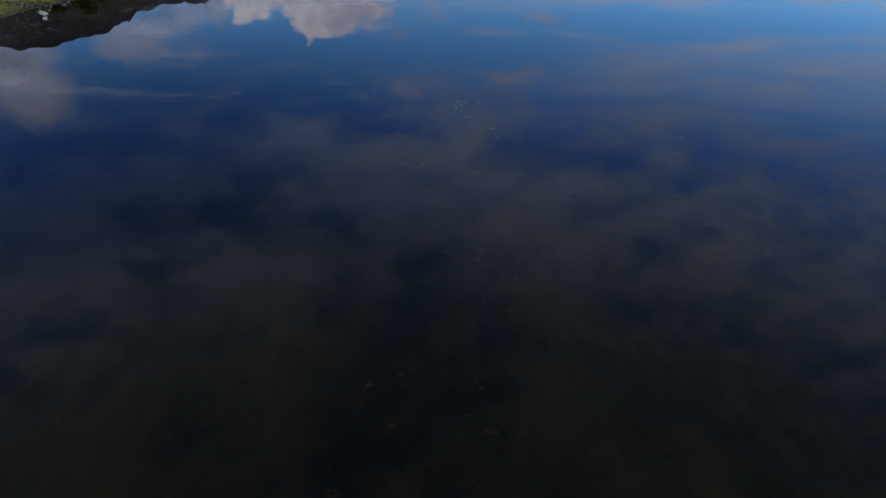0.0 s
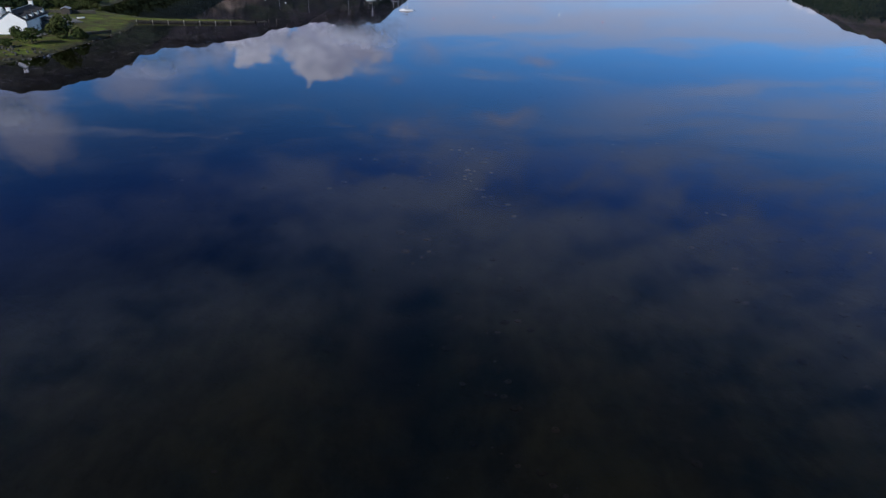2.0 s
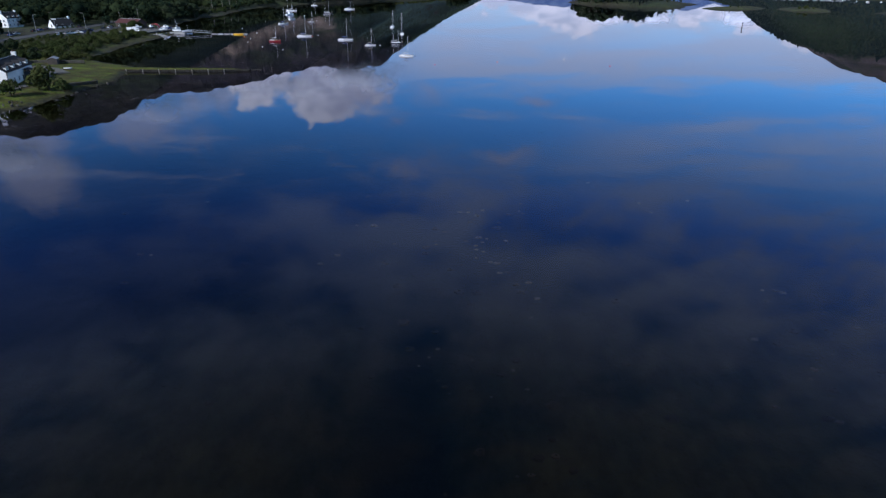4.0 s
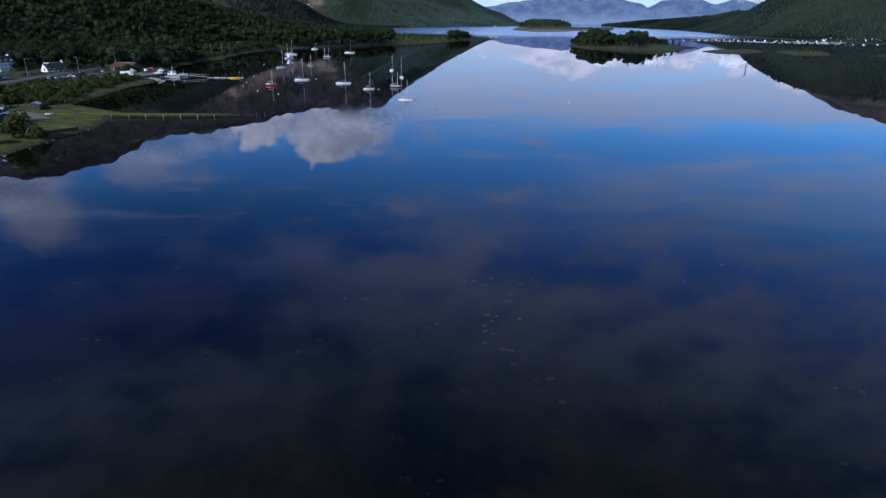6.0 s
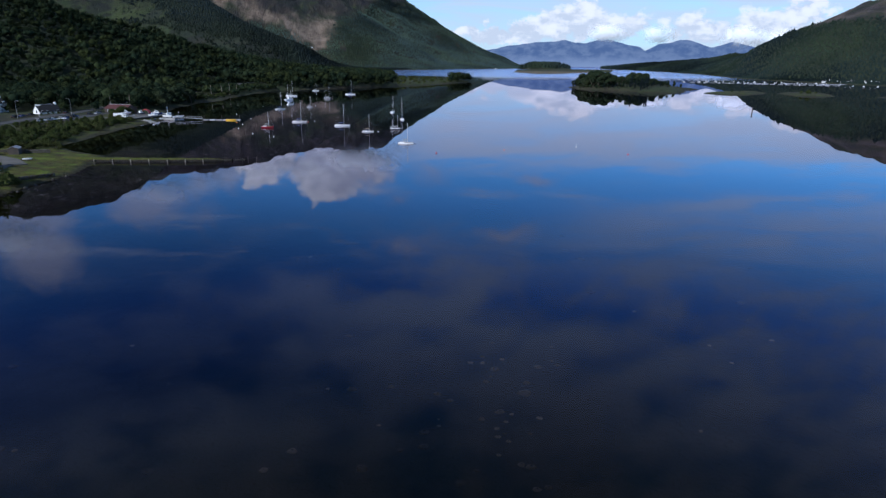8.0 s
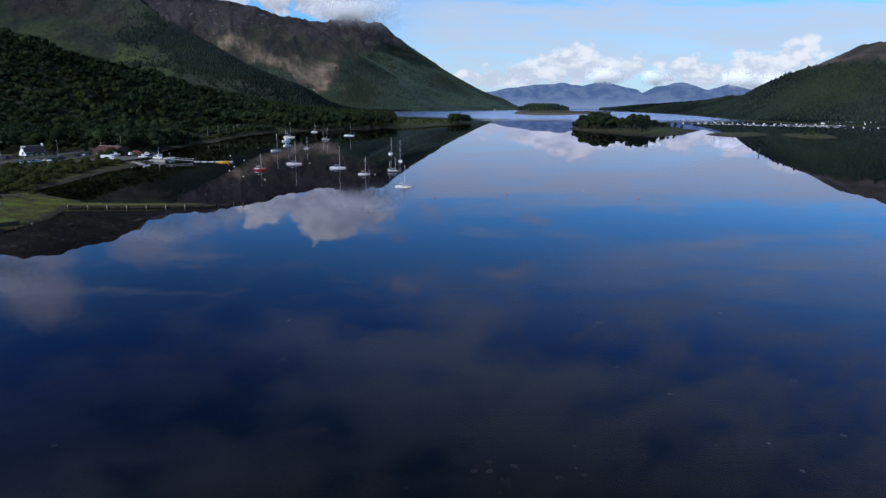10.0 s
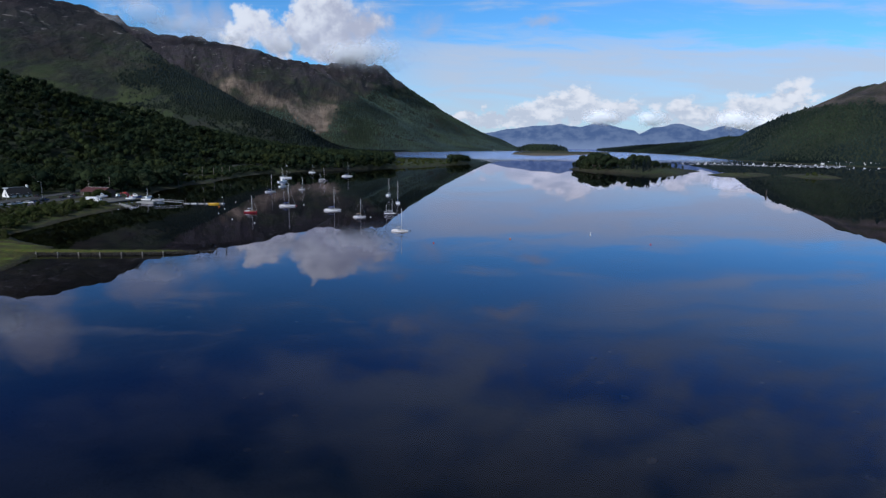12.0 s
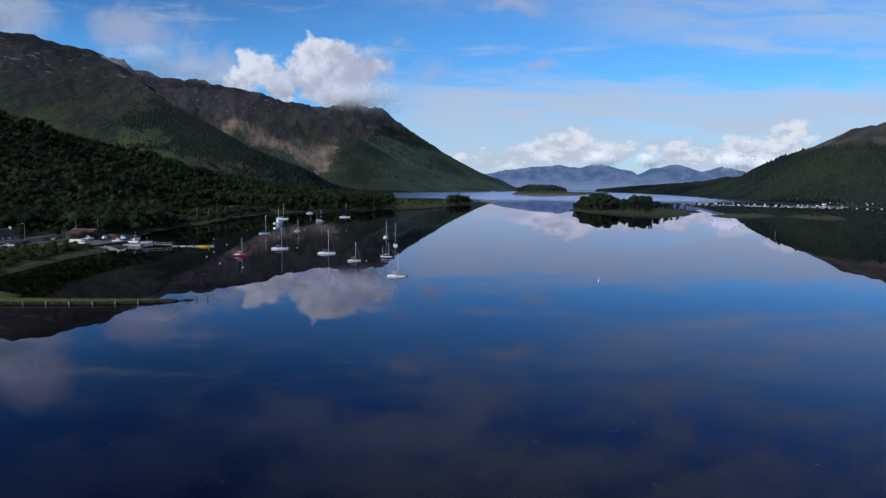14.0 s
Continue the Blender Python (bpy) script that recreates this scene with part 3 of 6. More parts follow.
def build_ground():
    front = np.radians(np.arange(-46, 46.01, 0.125))
    rest = np.radians(np.arange(48, 312.1, 2.0))
    ang = np.concatenate([front, rest])
    rad = 12 * (4900 / 12) ** (np.arange(0, 431) / 430)
    a, r = np.meshgrid(ang, rad)
    x, y = np.sin(a) * r, 60 + np.cos(a) * r
    z, cover = land(x.ravel(), y.ravel())
    na, nr = len(ang), len(rad)
    verts = np.stack([x.ravel(), y.ravel(), z], 1)
    i, j = np.meshgrid(np.arange(na), np.arange(nr - 1))
    i, j = i.ravel(), j.ravel()
    i2 = (i + 1) % na
    faces = np.stack([j * na + i2, j * na + i, (j + 1) * na + i, (j + 1) * na + i2], 1)
    hub = np.array([[0, 60, height(0, 60)]])
    verts = np.concatenate([verts, hub])
    k = np.arange(na)
    c = len(verts) - 1
    cap = np.stack([np.full(na, c), k, k, (k + 1) % na], 1)[:, [0, 1, 3]]
    faces = np.concatenate([np.stack([faces[:, 0], faces[:, 1], faces[:, 2]], 1), np.stack([faces[:, 0], faces[:, 2], faces[:, 3]], 1), cap])
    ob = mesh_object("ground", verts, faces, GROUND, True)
    for key, values in cover.items():
        at = ob.data.attributes.new(key, "FLOAT", "POINT")
        at.data.foreach_set("value", np.append(values, 0).astype(np.float32))
    return tagged(ob, "heather and grass hillsides, wooded slopes, turf shore and loch bed painted darker with depth", "ground", kind="structure")


ground = build_ground()


def build_water():
    n = 128
    ang = np.linspace(0, 2 * math.pi, n, endpoint=False)
    verts = [(0, 60, 0)] + [(math.sin(a) * r, 60 + math.cos(a) * r, 0) for r in (300, 1500, 4890) for a in ang]
    faces = [(0, 1 + (k + 1) % n, 1 + k) for k in range(n)]
    for ring in range(2):
        o = 1 + ring * n
        for k in range(n):
            k2 = (k + 1) % n
            faces += [(o + k, o + k2, o + n + k2), (o + k, o + n + k2, o + n + k)]
    ob = mesh_object("water", verts, faces, WATER, True)
    return tagged(ob, "calm dark blue loch water mirroring clouds and hills", "water", kind="structure")


water = build_water()


def build_far_hills():
    """The hills beyond the narrows, a glowing backdrop with blue haze in its colour."""
    m, n, out = material("haze_blue_hills")
    co = place(n)
    x, y, z = n.split(co)
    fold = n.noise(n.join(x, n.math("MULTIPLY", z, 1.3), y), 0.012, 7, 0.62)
    # fold tones, blue haze and its paler foot are painted into the glow
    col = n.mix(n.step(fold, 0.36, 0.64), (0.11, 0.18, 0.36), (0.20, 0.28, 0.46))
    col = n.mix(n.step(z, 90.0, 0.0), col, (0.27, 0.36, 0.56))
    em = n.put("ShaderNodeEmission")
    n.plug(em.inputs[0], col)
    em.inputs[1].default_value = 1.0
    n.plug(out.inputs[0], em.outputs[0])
    for crest in (
        [(-100, 4560, 60), (323, 4560, 112), (446, 4540, 130), (610, 4520, 150), (794, 4500, 164), (930, 4480, 147), (1045, 4440, 184), (1090, 4440, 178),
         (1200, 4400, 146), (1280, 4390, 133), (1350, 4370, 88), (1400, 4350, 46)],
        [(1250, 4600, 40), (1360, 4590, 100), (1460, 4560, 158), (1590, 4510, 180), (1660, 4480, 166), (1780, 4430, 134), (1900, 4380, 172), (2050, 4320, 136), (2250, 4230, 158), (2500, 4080, 120)],
    ):
        xs = np.linspace(crest[0][0], crest[-1][0], 160)
        cy = np.interp(xs, [c[0] for c in crest], [c[1] for c in crest])
        cz = np.interp(xs, [c[0] for c in crest], [c[2] for c in crest])
        cz = cz + (fractal(xs, cy, 150, 5, 82) - 0.5) * 34 * np.clip(cz / 100, 0, 1)
        rows = []
        for k in range(14):
            s = k / 13
            fold_y = (fractal(xs + 40 * k, cy, 160, 4, 91, True) - 0.5) * 60 * math.sin(s * math.pi)
            rows.append(np.stack([xs, cy - (1 - s) * 190 + fold_y, cz * s ** 0.9 - (1 - s) * 2], 1))
        verts = np.concatenate(rows)
        j, i = np.meshgrid(np.arange(13), np.arange(159), indexing="ij")
        q = (j * 160 + i).ravel()
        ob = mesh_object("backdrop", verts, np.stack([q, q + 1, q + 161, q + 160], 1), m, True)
        tagged(ob, "distant hills beyond the narrows of the loch, haze blue in their colour", "hills", kind="structure")


build_far_hills()


# ---- woods ----
def leaf_quads(centres, sizes, rng, outward=None, loose=0.75):
    """Small leaf clumps as loose four-sided pieces that face roughly outward."""
    n = len(centres)
    face = rng.normal(size=(n, 3))
    if outward is not None:
        face = outward + face * loose * 0.6
    face /= np.linalg.norm(face, axis=1)[:, None]
    a = np.cross(face, rng.normal(size=(n, 3)))
    a /= np.linalg.norm(a, axis=1)[:, None]
    b = np.cross(face, a)
    s = sizes[:, None]
    k = rng.uniform(0.55, 1.0, (n, 1))
    bend = np.cross(a, b) * s * 0.25
    return np.stack([centres - a * s + bend, centres - b * s * k - bend, centres + a * s + bend, centres + b * s * k - bend], 1).reshape(-1, 3)


def ico_shape():
    bm = bmesh.new()
    bmesh.ops.create_icosphere(bm, subdivisions=1, radius=1.0)
    v = np.array([q.co[:] for q in bm.verts])
    f = np.array([[q.index for q in t.verts] for t in bm.faces])
    bm.free()
    return v, f


ICO_V, ICO_F = ico_shape()


def crown_points(rng, count, tall, wide, low=0.38, high=0.82):
    """Points through a lumpy broadleaf crown that stands on z = 0."""
    lobes = rng.integers(5, 8)
    ca = rng.uniform(0, 2 * math.pi, lobes)
    cr = rng.uniform(0.1, 0.55, lobes) * wide
    cz = rng.uniform(low, high, lobes) * tall
    rr = rng.uniform(0.30, 0.52, lobes) * wide
    which = rng.integers(0, lobes, count)
    d = rng.normal(size=(count, 3))
    d /= np.linalg.norm(d, axis=1)[:, None]
    d[:, 2] = np.where(rng.uniform(size=count) < 0.6, np.abs(d[:, 2]), d[:, 2])
    out = d.copy()
    d *= rng.uniform(0.78, 1.04, (count, 1))
    p = np.stack([np.cos(ca) * cr, np.sin(ca) * cr, cz], 1)[which] + d * np.stack([rr, rr, rr * 0.85], 1)[which]
    p[:, 2] = np.clip(p[:, 2], tall * 0.06, None)
    return p, out


def scatter(rng, x0, x1, y0, y1, gap):
    nx, ny = int((x1 - x0) / gap), int((y1 - y0) / gap)
    gx, gy = np.meshgrid(np.arange(nx), np.arange(ny))
    x = x0 + (gx.ravel() + rng.uniform(0, 1, nx * ny)) * gap
    y = y0 + (gy.ravel() + rng.uniform(0, 1, nx * ny)) * gap
    return x, y


def in_view(x, y, margin=40):
    return np.abs(x) < 0.76 * (y + 10) + margin


def spread(ob, rep, pick, per_body, **values):
    """Gives every bough and leaf of a wood the tone of its own tree."""
    for key, v in values.items():
        full = np.concatenate([np.repeat(v[rep], per_body), np.repeat(v[rep][pick], 4)])
        ob.data.attributes.new(key, "FLOAT", "POINT").data.foreach_set("value", full.astype(np.float32))


def build_woods(name, label, x, y, tall, wide, count, size, mat, rng):
    """A wood: every crown a few lumpy boughs with loose leaf clumps over them."""
    z, _ = land(x, y)
    n, lobes = len(x), 4
    rep = np.repeat(np.arange(n), lobes)
    top = np.arange(n * lobes) % lobes == 0
    ca, cr = rng.uniform(0, 2 * math.pi, n * lobes), np.where(top, 0.1, rng.uniform(0.35, 0.72, n * lobes)) * wide[rep]
    rr = np.where(top, rng.uniform(0.72, 0.92, n * lobes), rng.uniform(0.34, 0.56, n * lobes)) * wide[rep]
    cz = np.where(top, 0.60, rng.uniform(0.28, 0.66, n * lobes)) * tall[rep]
    mid = np.stack([x[rep] + np.cos(ca) * cr, y[rep] + np.sin(ca) * cr, z[rep] + cz], 1)
    bulge = rng.uniform(0.80, 1.12, (n * lobes, len(ICO_V), 1))
    body = mid[:, None, :] + ICO_V[None] * bulge * (rr[:, None, None] * 0.54) * np.array([1, 1, 0.9])
    body = body.reshape(-1, 3)
    tri = (ICO_F[None] + (np.arange(n * lobes) * len(ICO_V))[:, None, None]).reshape(-1, 3)
    pick = np.repeat(np.arange(n * lobes), count // lobes)
    d = rng.normal(size=(len(pick), 3))
    d /= np.linalg.norm(d, axis=1)[:, None]
    d[:, 2] = np.where(rng.uniform(size=len(pick)) < 0.7, np.abs(d[:, 2]), d[:, 2])
    p = mid[pick] + d * (rr[pick] * rng.uniform(0.50, 1.22, len(pick)))[:, None] * np.array([1, 1, 0.9])
    q = leaf_quads(p, rng.uniform(0.5, 1.35, len(pick)) * size, rng, d, 0.6)
    k = np.arange(len(q)).reshape(-1, 4) + len(body)
    faces = np.concatenate([tri, k[:, [0, 1, 2]], k[:, [0, 2, 3]]])
    ob = mesh_object(name, np.concatenate([body, q]), faces, mat, True)
    shade = np.clip(rng.normal(-0.10, 0.20, n) + 0.9 * (fractal(x, y, 60, 3, 201) - 0.5), -0.5, 0.6)
    warm = np.clip(rng.uniform(-0.7, 1.0, n) + 1.5 * (fractal(x, y, 90, 3, 202) - 0.5), 0, 1)
    spread(ob, rep, pick, len(ICO_V), tone=shade, warmth=warm)
    return tagged(ob, label, "woodland", kind="stuff")


def build_conifers(name, label, x, y, tall, rng, mat=None):
    """Far conifers: ragged tapering crowns in two tiers."""
    z, _ = land(x, y)
    n, k = len(x), 6
    ang = np.linspace(0, 2 * math.pi, k, endpoint=False)[None, :] + rng.uniform(0, 6, (n, 1))
    verts, faces = [], []
    o = 0
    for lo, hi, wd in ((0.0, 0.78, 0.62), (0.42, 1.0, 0.36)):
        r = wd * tall[:, None] * rng.uniform(0.65, 1.2, (n, k))
        zz = z[:, None] + tall[:, None] * (lo + rng.uniform(-0.06, 0.06, (n, k)))
        ring = np.stack([x[:, None] + np.cos(ang) * r, y[:, None] + np.sin(ang) * r, zz], 2)
        lean = rng.normal(0, 0.03, (n, 2)) * tall[:, None]
        tip = np.stack([x + lean[:, 0], y + lean[:, 1], z + tall * hi], 1)[:, None, :]
        verts.append(np.concatenate([ring, tip], 1).reshape(-1, 3))
        base = o + np.arange(n)[:, None] * (k + 1)
        i = np.arange(k)[None, :]
        faces.append(np.stack([base + i, base + (i + 1) % k, base + k + 0 * i], 2).reshape(-1, 3))
        o += n * (k + 1)
    ob = mesh_object(name, np.concatenate(verts), np.concatenate(faces), mat or NEEDLE, True)
    shade = np.clip(rng.normal(0, 0.12, n) + 1.9 * (fractal(x, y, 170, 4, 203) - 0.5), -0.5, 0.7)
    warm = np.clip(3.0 * (fractal(x, y, 210, 4, 204) - 0.5) + rng.uniform(-0.2, 0.3, n), 0, 1)
    for key, v in (("tone", shade), ("warmth", warm)):
        ob.data.attributes.new(key, "FLOAT", "POINT").data.foreach_set("value", np.tile(np.repeat(v, k + 1), 2).astype(np.float32))
    return tagged(ob, label, "woodland", kind="stuff")


def plant_woods():
    rng = np.random.default_rng(4)
    # broadleaf wood on the hill behind the road and down the west shore
    x, y = scatter(rng, -900, 45, 430, 1330, 7.8)
    z, c = land(x, y)
    d = shore_distance(x, y, WEST_LAND)
    road = np.interp(y, [250, 440, 490, 560, 640, 720, 800, 850], [-221, -221, -228, -240, -246, -247, -232, -190])
    keep = in_view(x, y) & (d > np.where(y > 780, 1.2, 4)) & (z > np.where(y > 780, 0.2, 0.8)) & ((x < road - np.where(y < 440, 34, 7)) | (y > 790) | (y > 462) & (y < 590) & (d > 9) & (np.abs(x - road) > 6) & (x < -199))
    keep &= (c["wood"] > 0.2) | (y < 640) | (y > 780)
    low_spit = (y > 840) & (x > -0.088 * (y - 88)) & (x < 4)
    keep &= (rng.uniform(size=len(x)) < 0.95) & ~low_spit
    x, y = x[keep], y[keep]
    tall = (5.5 + 10.5 * rng.uniform(0, 1, len(x)) ** 1.3) * np.where(y > 760, 1.05, 1)
    build_woods("woodland", "dense dark green broadleaf wood on the hillside above the road", x, y, tall, tall * rng.uniform(0.44, 0.62, len(x)), 96, 0.62, LEAF, rng)
    # scrub between the shore road and the water
    x, y = scatter(rng, -250, -180, 500, 830, 5.0)
    road = np.interp(y, [490, 560, 640, 720, 800], [-228, -240, -246, -247, -232])
    d = shore_distance(x, y, WEST_LAND)
    keep = (d > 3) & (np.abs(x - road) > 4.5) & (rng.uniform(size=len(x)) < np.where((y > 572) & (y < 640), 0.5, 0.9))
    x, y = x[keep], y[keep]
    tall = rng.uniform(2.0, 4.2, len(x)) * np.where((y > 640) | (y < 572) | (x < road[keep]), 1.9, 0.6)
    build_woods("scrub", "low green scrub and small trees between the road and the shore", x, y, tall, tall * 0.55, 48, 0.42, LEAF, rng)
    # low scrub on the bare end of the spit
    x, y = scatter(rng, -100, 20, 850, 1200, 6.5)
    keep = (shore_distance(x, y, WEST_LAND) > 4) & (x > -0.088 * (y - 88)) & (rng.uniform(size=len(x)) < 0.42)
    x, y = x[keep], y[keep]
    tall = rng.uniform(1.4, 4.2, len(x))
    build_woods("scrub", "low gorse and grass scrub on the stony end of the spit", x, y, tall, tall * 0.8, 32, 0.45, LEAF_BUSH, rng)
    # far plantations
    for label, box, gap, tl in (
        ("dark conifer plantation on the lower mountain slopes", (-1300, 350, 1300, 2320), 6.8, (4, 6.5)),
        ("birch and spruce wood high on the far mountain, paled with haze colour", (-1300, 400, 2320, 3700), 6.8, (4, 6.5)),
        ("dark conifer and birch wood on the east hill", (600, 1700, 1050, 3400), 6.4, (3.2, 5.6)),
    ):
        x, y = scatter(rng, box[0], box[1], box[2], box[3], gap)
        z, c = land(x, y)
        keep = in_view(x, y) & (c["wood"] > rng.uniform(0.15, 0.9, len(x))) & (z > 1.2)
        x, y = x[keep], y[keep]
        tall = rng.uniform(*tl, len(x)) * np.where((x > 600) & (y > 2450), 2.4, 1) * np.where((x > 600) & (z[keep] > 90) & (rng.uniform(size=len(x)) < 0.05), 2.2, 1)
        build_conifers("plantation", label, x, y, tall, rng, NEEDLE_HAZE if box[2] > 2000 else NEEDLE if box[0] > 0 else NEEDLE_DEEP)
    x, y = scatter(rng, 300, 560, 2780, 3060, 11)
    keep = shore_distance(x, y, FAR_POINT) > 6
    build_conifers("far_point_wood", "dark pines on the far low point", x[keep], y[keep], rng.uniform(8, 17, keep.sum()), rng)


plant_woods()


def build_mist():
    """Thin mist that clings to the west ridge, far behind the loch."""
    for k, (x, y, z, wide, tall, share) in enumerate((
        (-470, 3150, 440, 270, 85, 0.95), (-400, 3260, 470, 300, 95, 0.9), (-520, 3320, 480, 240, 80, 0.7), (-330, 3200, 400, 160, 60, 0.35),
        (-1330, 2880, 565, 260, 80, 0.62), (-1180, 2930, 525, 260, 65, 0.5), (-1480, 2080, 545, 260, 85, 0.7), (-1400, 2020, 560, 240, 90, 0.6),
        (-760, 2990, 470, 240, 70, 0.5), (-1010, 2960, 490, 200, 50, 0.4),
        (1000, 4220, 205, 190, 80, 1.5), (1330, 4200, 200, 150, 70, 1.2), (1850, 4130, 190, 240, 85, 1.5), (2080, 4050, 175, 240, 85, 1.5),
    )):
        m, n, out = material("mist")
        co = own(n)
        px, py, pz = n.split(co)
        r = n.vec("LENGTH", n.join(n.math("DIVIDE", px, float(wide)), 0.0, n.math("DIVIDE", pz, float(tall))))
        f = n.noise(n.vec("ADD", co, (k * 311.0, 0.0, k * 97.0)), 0.011, 8, 0.6, 2.0, 0.6)
        a = n.math("MULTIPLY", n.step(n.math("SUBTRACT", f, n.math("MULTIPLY", r, 0.38)), 0.10, 0.46), n.step(r, 1.0, 0.45))
        d = n.put("ShaderNodeBsdfDiffuse")
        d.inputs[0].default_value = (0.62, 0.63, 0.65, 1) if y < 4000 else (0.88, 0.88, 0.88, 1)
        t = n.put("ShaderNodeBsdfTransparent")
        ms = n.put("ShaderNodeMixShader")
        n.plug(ms.inputs[0], n.math("MULTIPLY", a, share * 0.62))
        n.plug(ms.inputs[1], t.outputs[0])
        n.plug(ms.inputs[2], d.outputs[0])
        n.plug(out.inputs[0], ms.outputs[0])
        xs, zs = np.meshgrid(np.linspace(-1, 1, 17), np.linspace(-1, 1, 9))
        swell = 60 * (1 - xs ** 2) * (1 - zs ** 2)
        v = np.stack([xs.ravel() * wide, -swell.ravel(), zs.ravel() * tall], 1)
        j, i = np.meshgrid(np.arange(8), np.arange(16), indexing="ij")
        q = (j * 17 + i).ravel()
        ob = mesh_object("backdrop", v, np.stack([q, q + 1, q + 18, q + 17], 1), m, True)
        ob.matrix_basis = pose(x, y, z)
        tagged(ob, "thin white mist clinging to the mountain ridge", "mist", kind="structure")


build_mist()


# ---- building blocks ----
def part(name, bm, mat, parent=None, label="", smooth=False):
    me = bpy.data.meshes.new(name)
    bmesh.ops.recalc_face_normals(bm, faces=bm.faces)
    bm.to_mesh(me)
    bm.free()
    me.materials.append(mat)
    if smooth:
        me.polygons.foreach_set("use_smooth", [True] * len(me.polygons))
    ob = new(name, me)
    if parent is not None:
        ob.parent = parent
    if label:
        ob["label"] = label
    return ob


def holder(name, label, category, group=""):
    ob = new(name)
    ob.empty_display_size = 0.3
    return tagged(ob, label, category, group)


def box(bm, centre, size, bevel=0.0, turn=None):
    made = bmesh.ops.create_cube(bm, size=1.0)["verts"]
    m = Matrix.Translation(centre) @ (turn or Matrix.Identity(4)) @ Matrix.Diagonal((*size, 1))
    bmesh.ops.transform(bm, matrix=m, verts=made)
    if bevel:
        edges = list({e for v in made for e in v.link_edges})
        bmesh.ops.bevel(bm, geom=edges, offset=bevel, segments=1, affect="EDGES", profile=0.5)
    return bm


def tube(bm, a, b, r0, r1=None, sides=8):
    a, b = Vector(a), Vector(b)
    r1 = r0 if r1 is None else r1
    made = bmesh.ops.create_cone(bm, cap_ends=True, segments=sides, radius1=r0, radius2=r1, depth=(b - a).length)["verts"]
    turn = (b - a).to_track_quat("Z", "Y").to_matrix().to_4x4()
    bmesh.ops.transform(bm, matrix=Matrix.Translation((a + b) / 2) @ turn, verts=made)
    return bm


def loft(bm, rings, closed=True, ends=True):
    """A skin through rings of points, each ring with as many points as the next."""
    made = [[bm.verts.new(p) for p in ring] for ring in rings]
    n = len(made[0])
    for a, b in zip(made, made[1:]):
        for k in range(n if closed else n - 1):
            bm.faces.new((a[k], a[(k + 1) % n], b[(k + 1) % n], b[k]))
    if ends:
        bm.faces.new(list(reversed(made[0])))
        bm.faces.new(made[-1])
    return bm


def ball(bm, centre, radius, squash=1.0, level=2):
    made = bmesh.ops.create_icosphere(bm, subdivisions=level, radius=radius)["verts"]
    bmesh.ops.transform(bm, matrix=Matrix.Translation(centre) @ Matrix.Diagonal((1, 1, squash, 1)), verts=made)
    return made


def lumpy(bm, verts, amount, scale, seed):
    for v in verts:
        v.co += v.normal * amount * (noise.noise(v.co * scale + Vector((seed, seed * 2.3, 0))))


def stand(x, y, lift=0.0, turn=0.0):
    return pose(x, y, height(x, y) + lift, 0, 0, turn)


GEL_WHITE = worn("white_boat_gelcoat", (0.88, 0.88, 0.86), (0.66, 0.65, 0.60), 0.22, 0, 0.8, 6, 0, 0.2)
GEL_RED = worn("red_boat_paint", (0.22, 0.006, 0.016), (0.14, 0.008, 0.012), 0.25, 0, 0.8, 6, 0, 0.3)
GEL_NAVY = worn("dark_navy_boat_paint", (0.018, 0.022, 0.04), (0.05, 0.05, 0.06), 0.25, 0, 0.8, 6, 0, 0.3)
GEL_YELLOW = worn("yellow_boat_paint", (0.72, 0.42, 0.01), (0.45, 0.26, 0.02), 0.35, 0, 0.8, 6, 0, 0.3)
DECK = worn("pale_deck", (0.50, 0.50, 0.48), (0.34, 0.33, 0.31), 0.6, 0, 1.2, 14, 0.1)
ALLOY = worn("anodised_mast_alloy", (0.80, 0.81, 0.82), (0.6, 0.6, 0.6), 0.40, 0.1, 1.0, 8)
WIRE = worn("steel_rigging", (0.45, 0.46, 0.47), (0.3, 0.3, 0.3), 0.4, 0.6, 1, 8)
CANVAS_BLUE = worn("blue_canvas", (0.02, 0.05, 0.20), (0.03, 0.04, 0.10), 0.85, 0, 1.5, 15, 0.2)
CANVAS_GREY = worn("grey_canvas", (0.32, 0.33, 0.34), (0.2, 0.2, 0.2), 0.85, 0, 1.5, 15, 0.2)
CANVAS_RED = worn("red_tarpaulin", (0.52, 0.03, 0.025), (0.28, 0.02, 0.02), 0.6, 0, 0.5, 8, 0.2)
BOOT = worn("antifouling", (0.03, 0.018, 0.02), (0.03, 0.03, 0.03), 0.7, 0, 1, 8)
TEAK = worn("weathered_teak", (0.30, 0.20, 0.11), (0.2, 0.17, 0.13), 0.7, 0, 1, 14, 0.1)
RUBBER = worn("black_rubber", (0.018, 0.018, 0.018), (0.05, 0.05, 0.05), 0.75, 0, 1, 10)
CHROME = worn("dull_metal", (0.5, 0.5, 0.5), (0.25, 0.24, 0.22), 0.4, 0.8, 1, 10)
RENDER_WHITE = worn("white_lime_render", (0.84, 0.83, 0.80), (0.66, 0.65, 0.61), 0.9, 0, 0.35, 7, 0.25, 0.35)
RENDER_GREY = worn("grey_render", (0.42, 0.43, 0.44), (0.3, 0.3, 0.29), 0.9, 0, 0.35, 7, 0.25)
SLATE = worn("blue_grey_slate", (0.015, 0.015, 0.018), (0.026, 0.025, 0.025), 0.85, 0, 0.9, 5, 0.4)
RUST_ROOF = worn("red_brown_sheet_roof", (0.080, 0.022, 0.020), (0.05, 0.022, 0.02), 0.8, 0, 0.4, 5, 0.2)
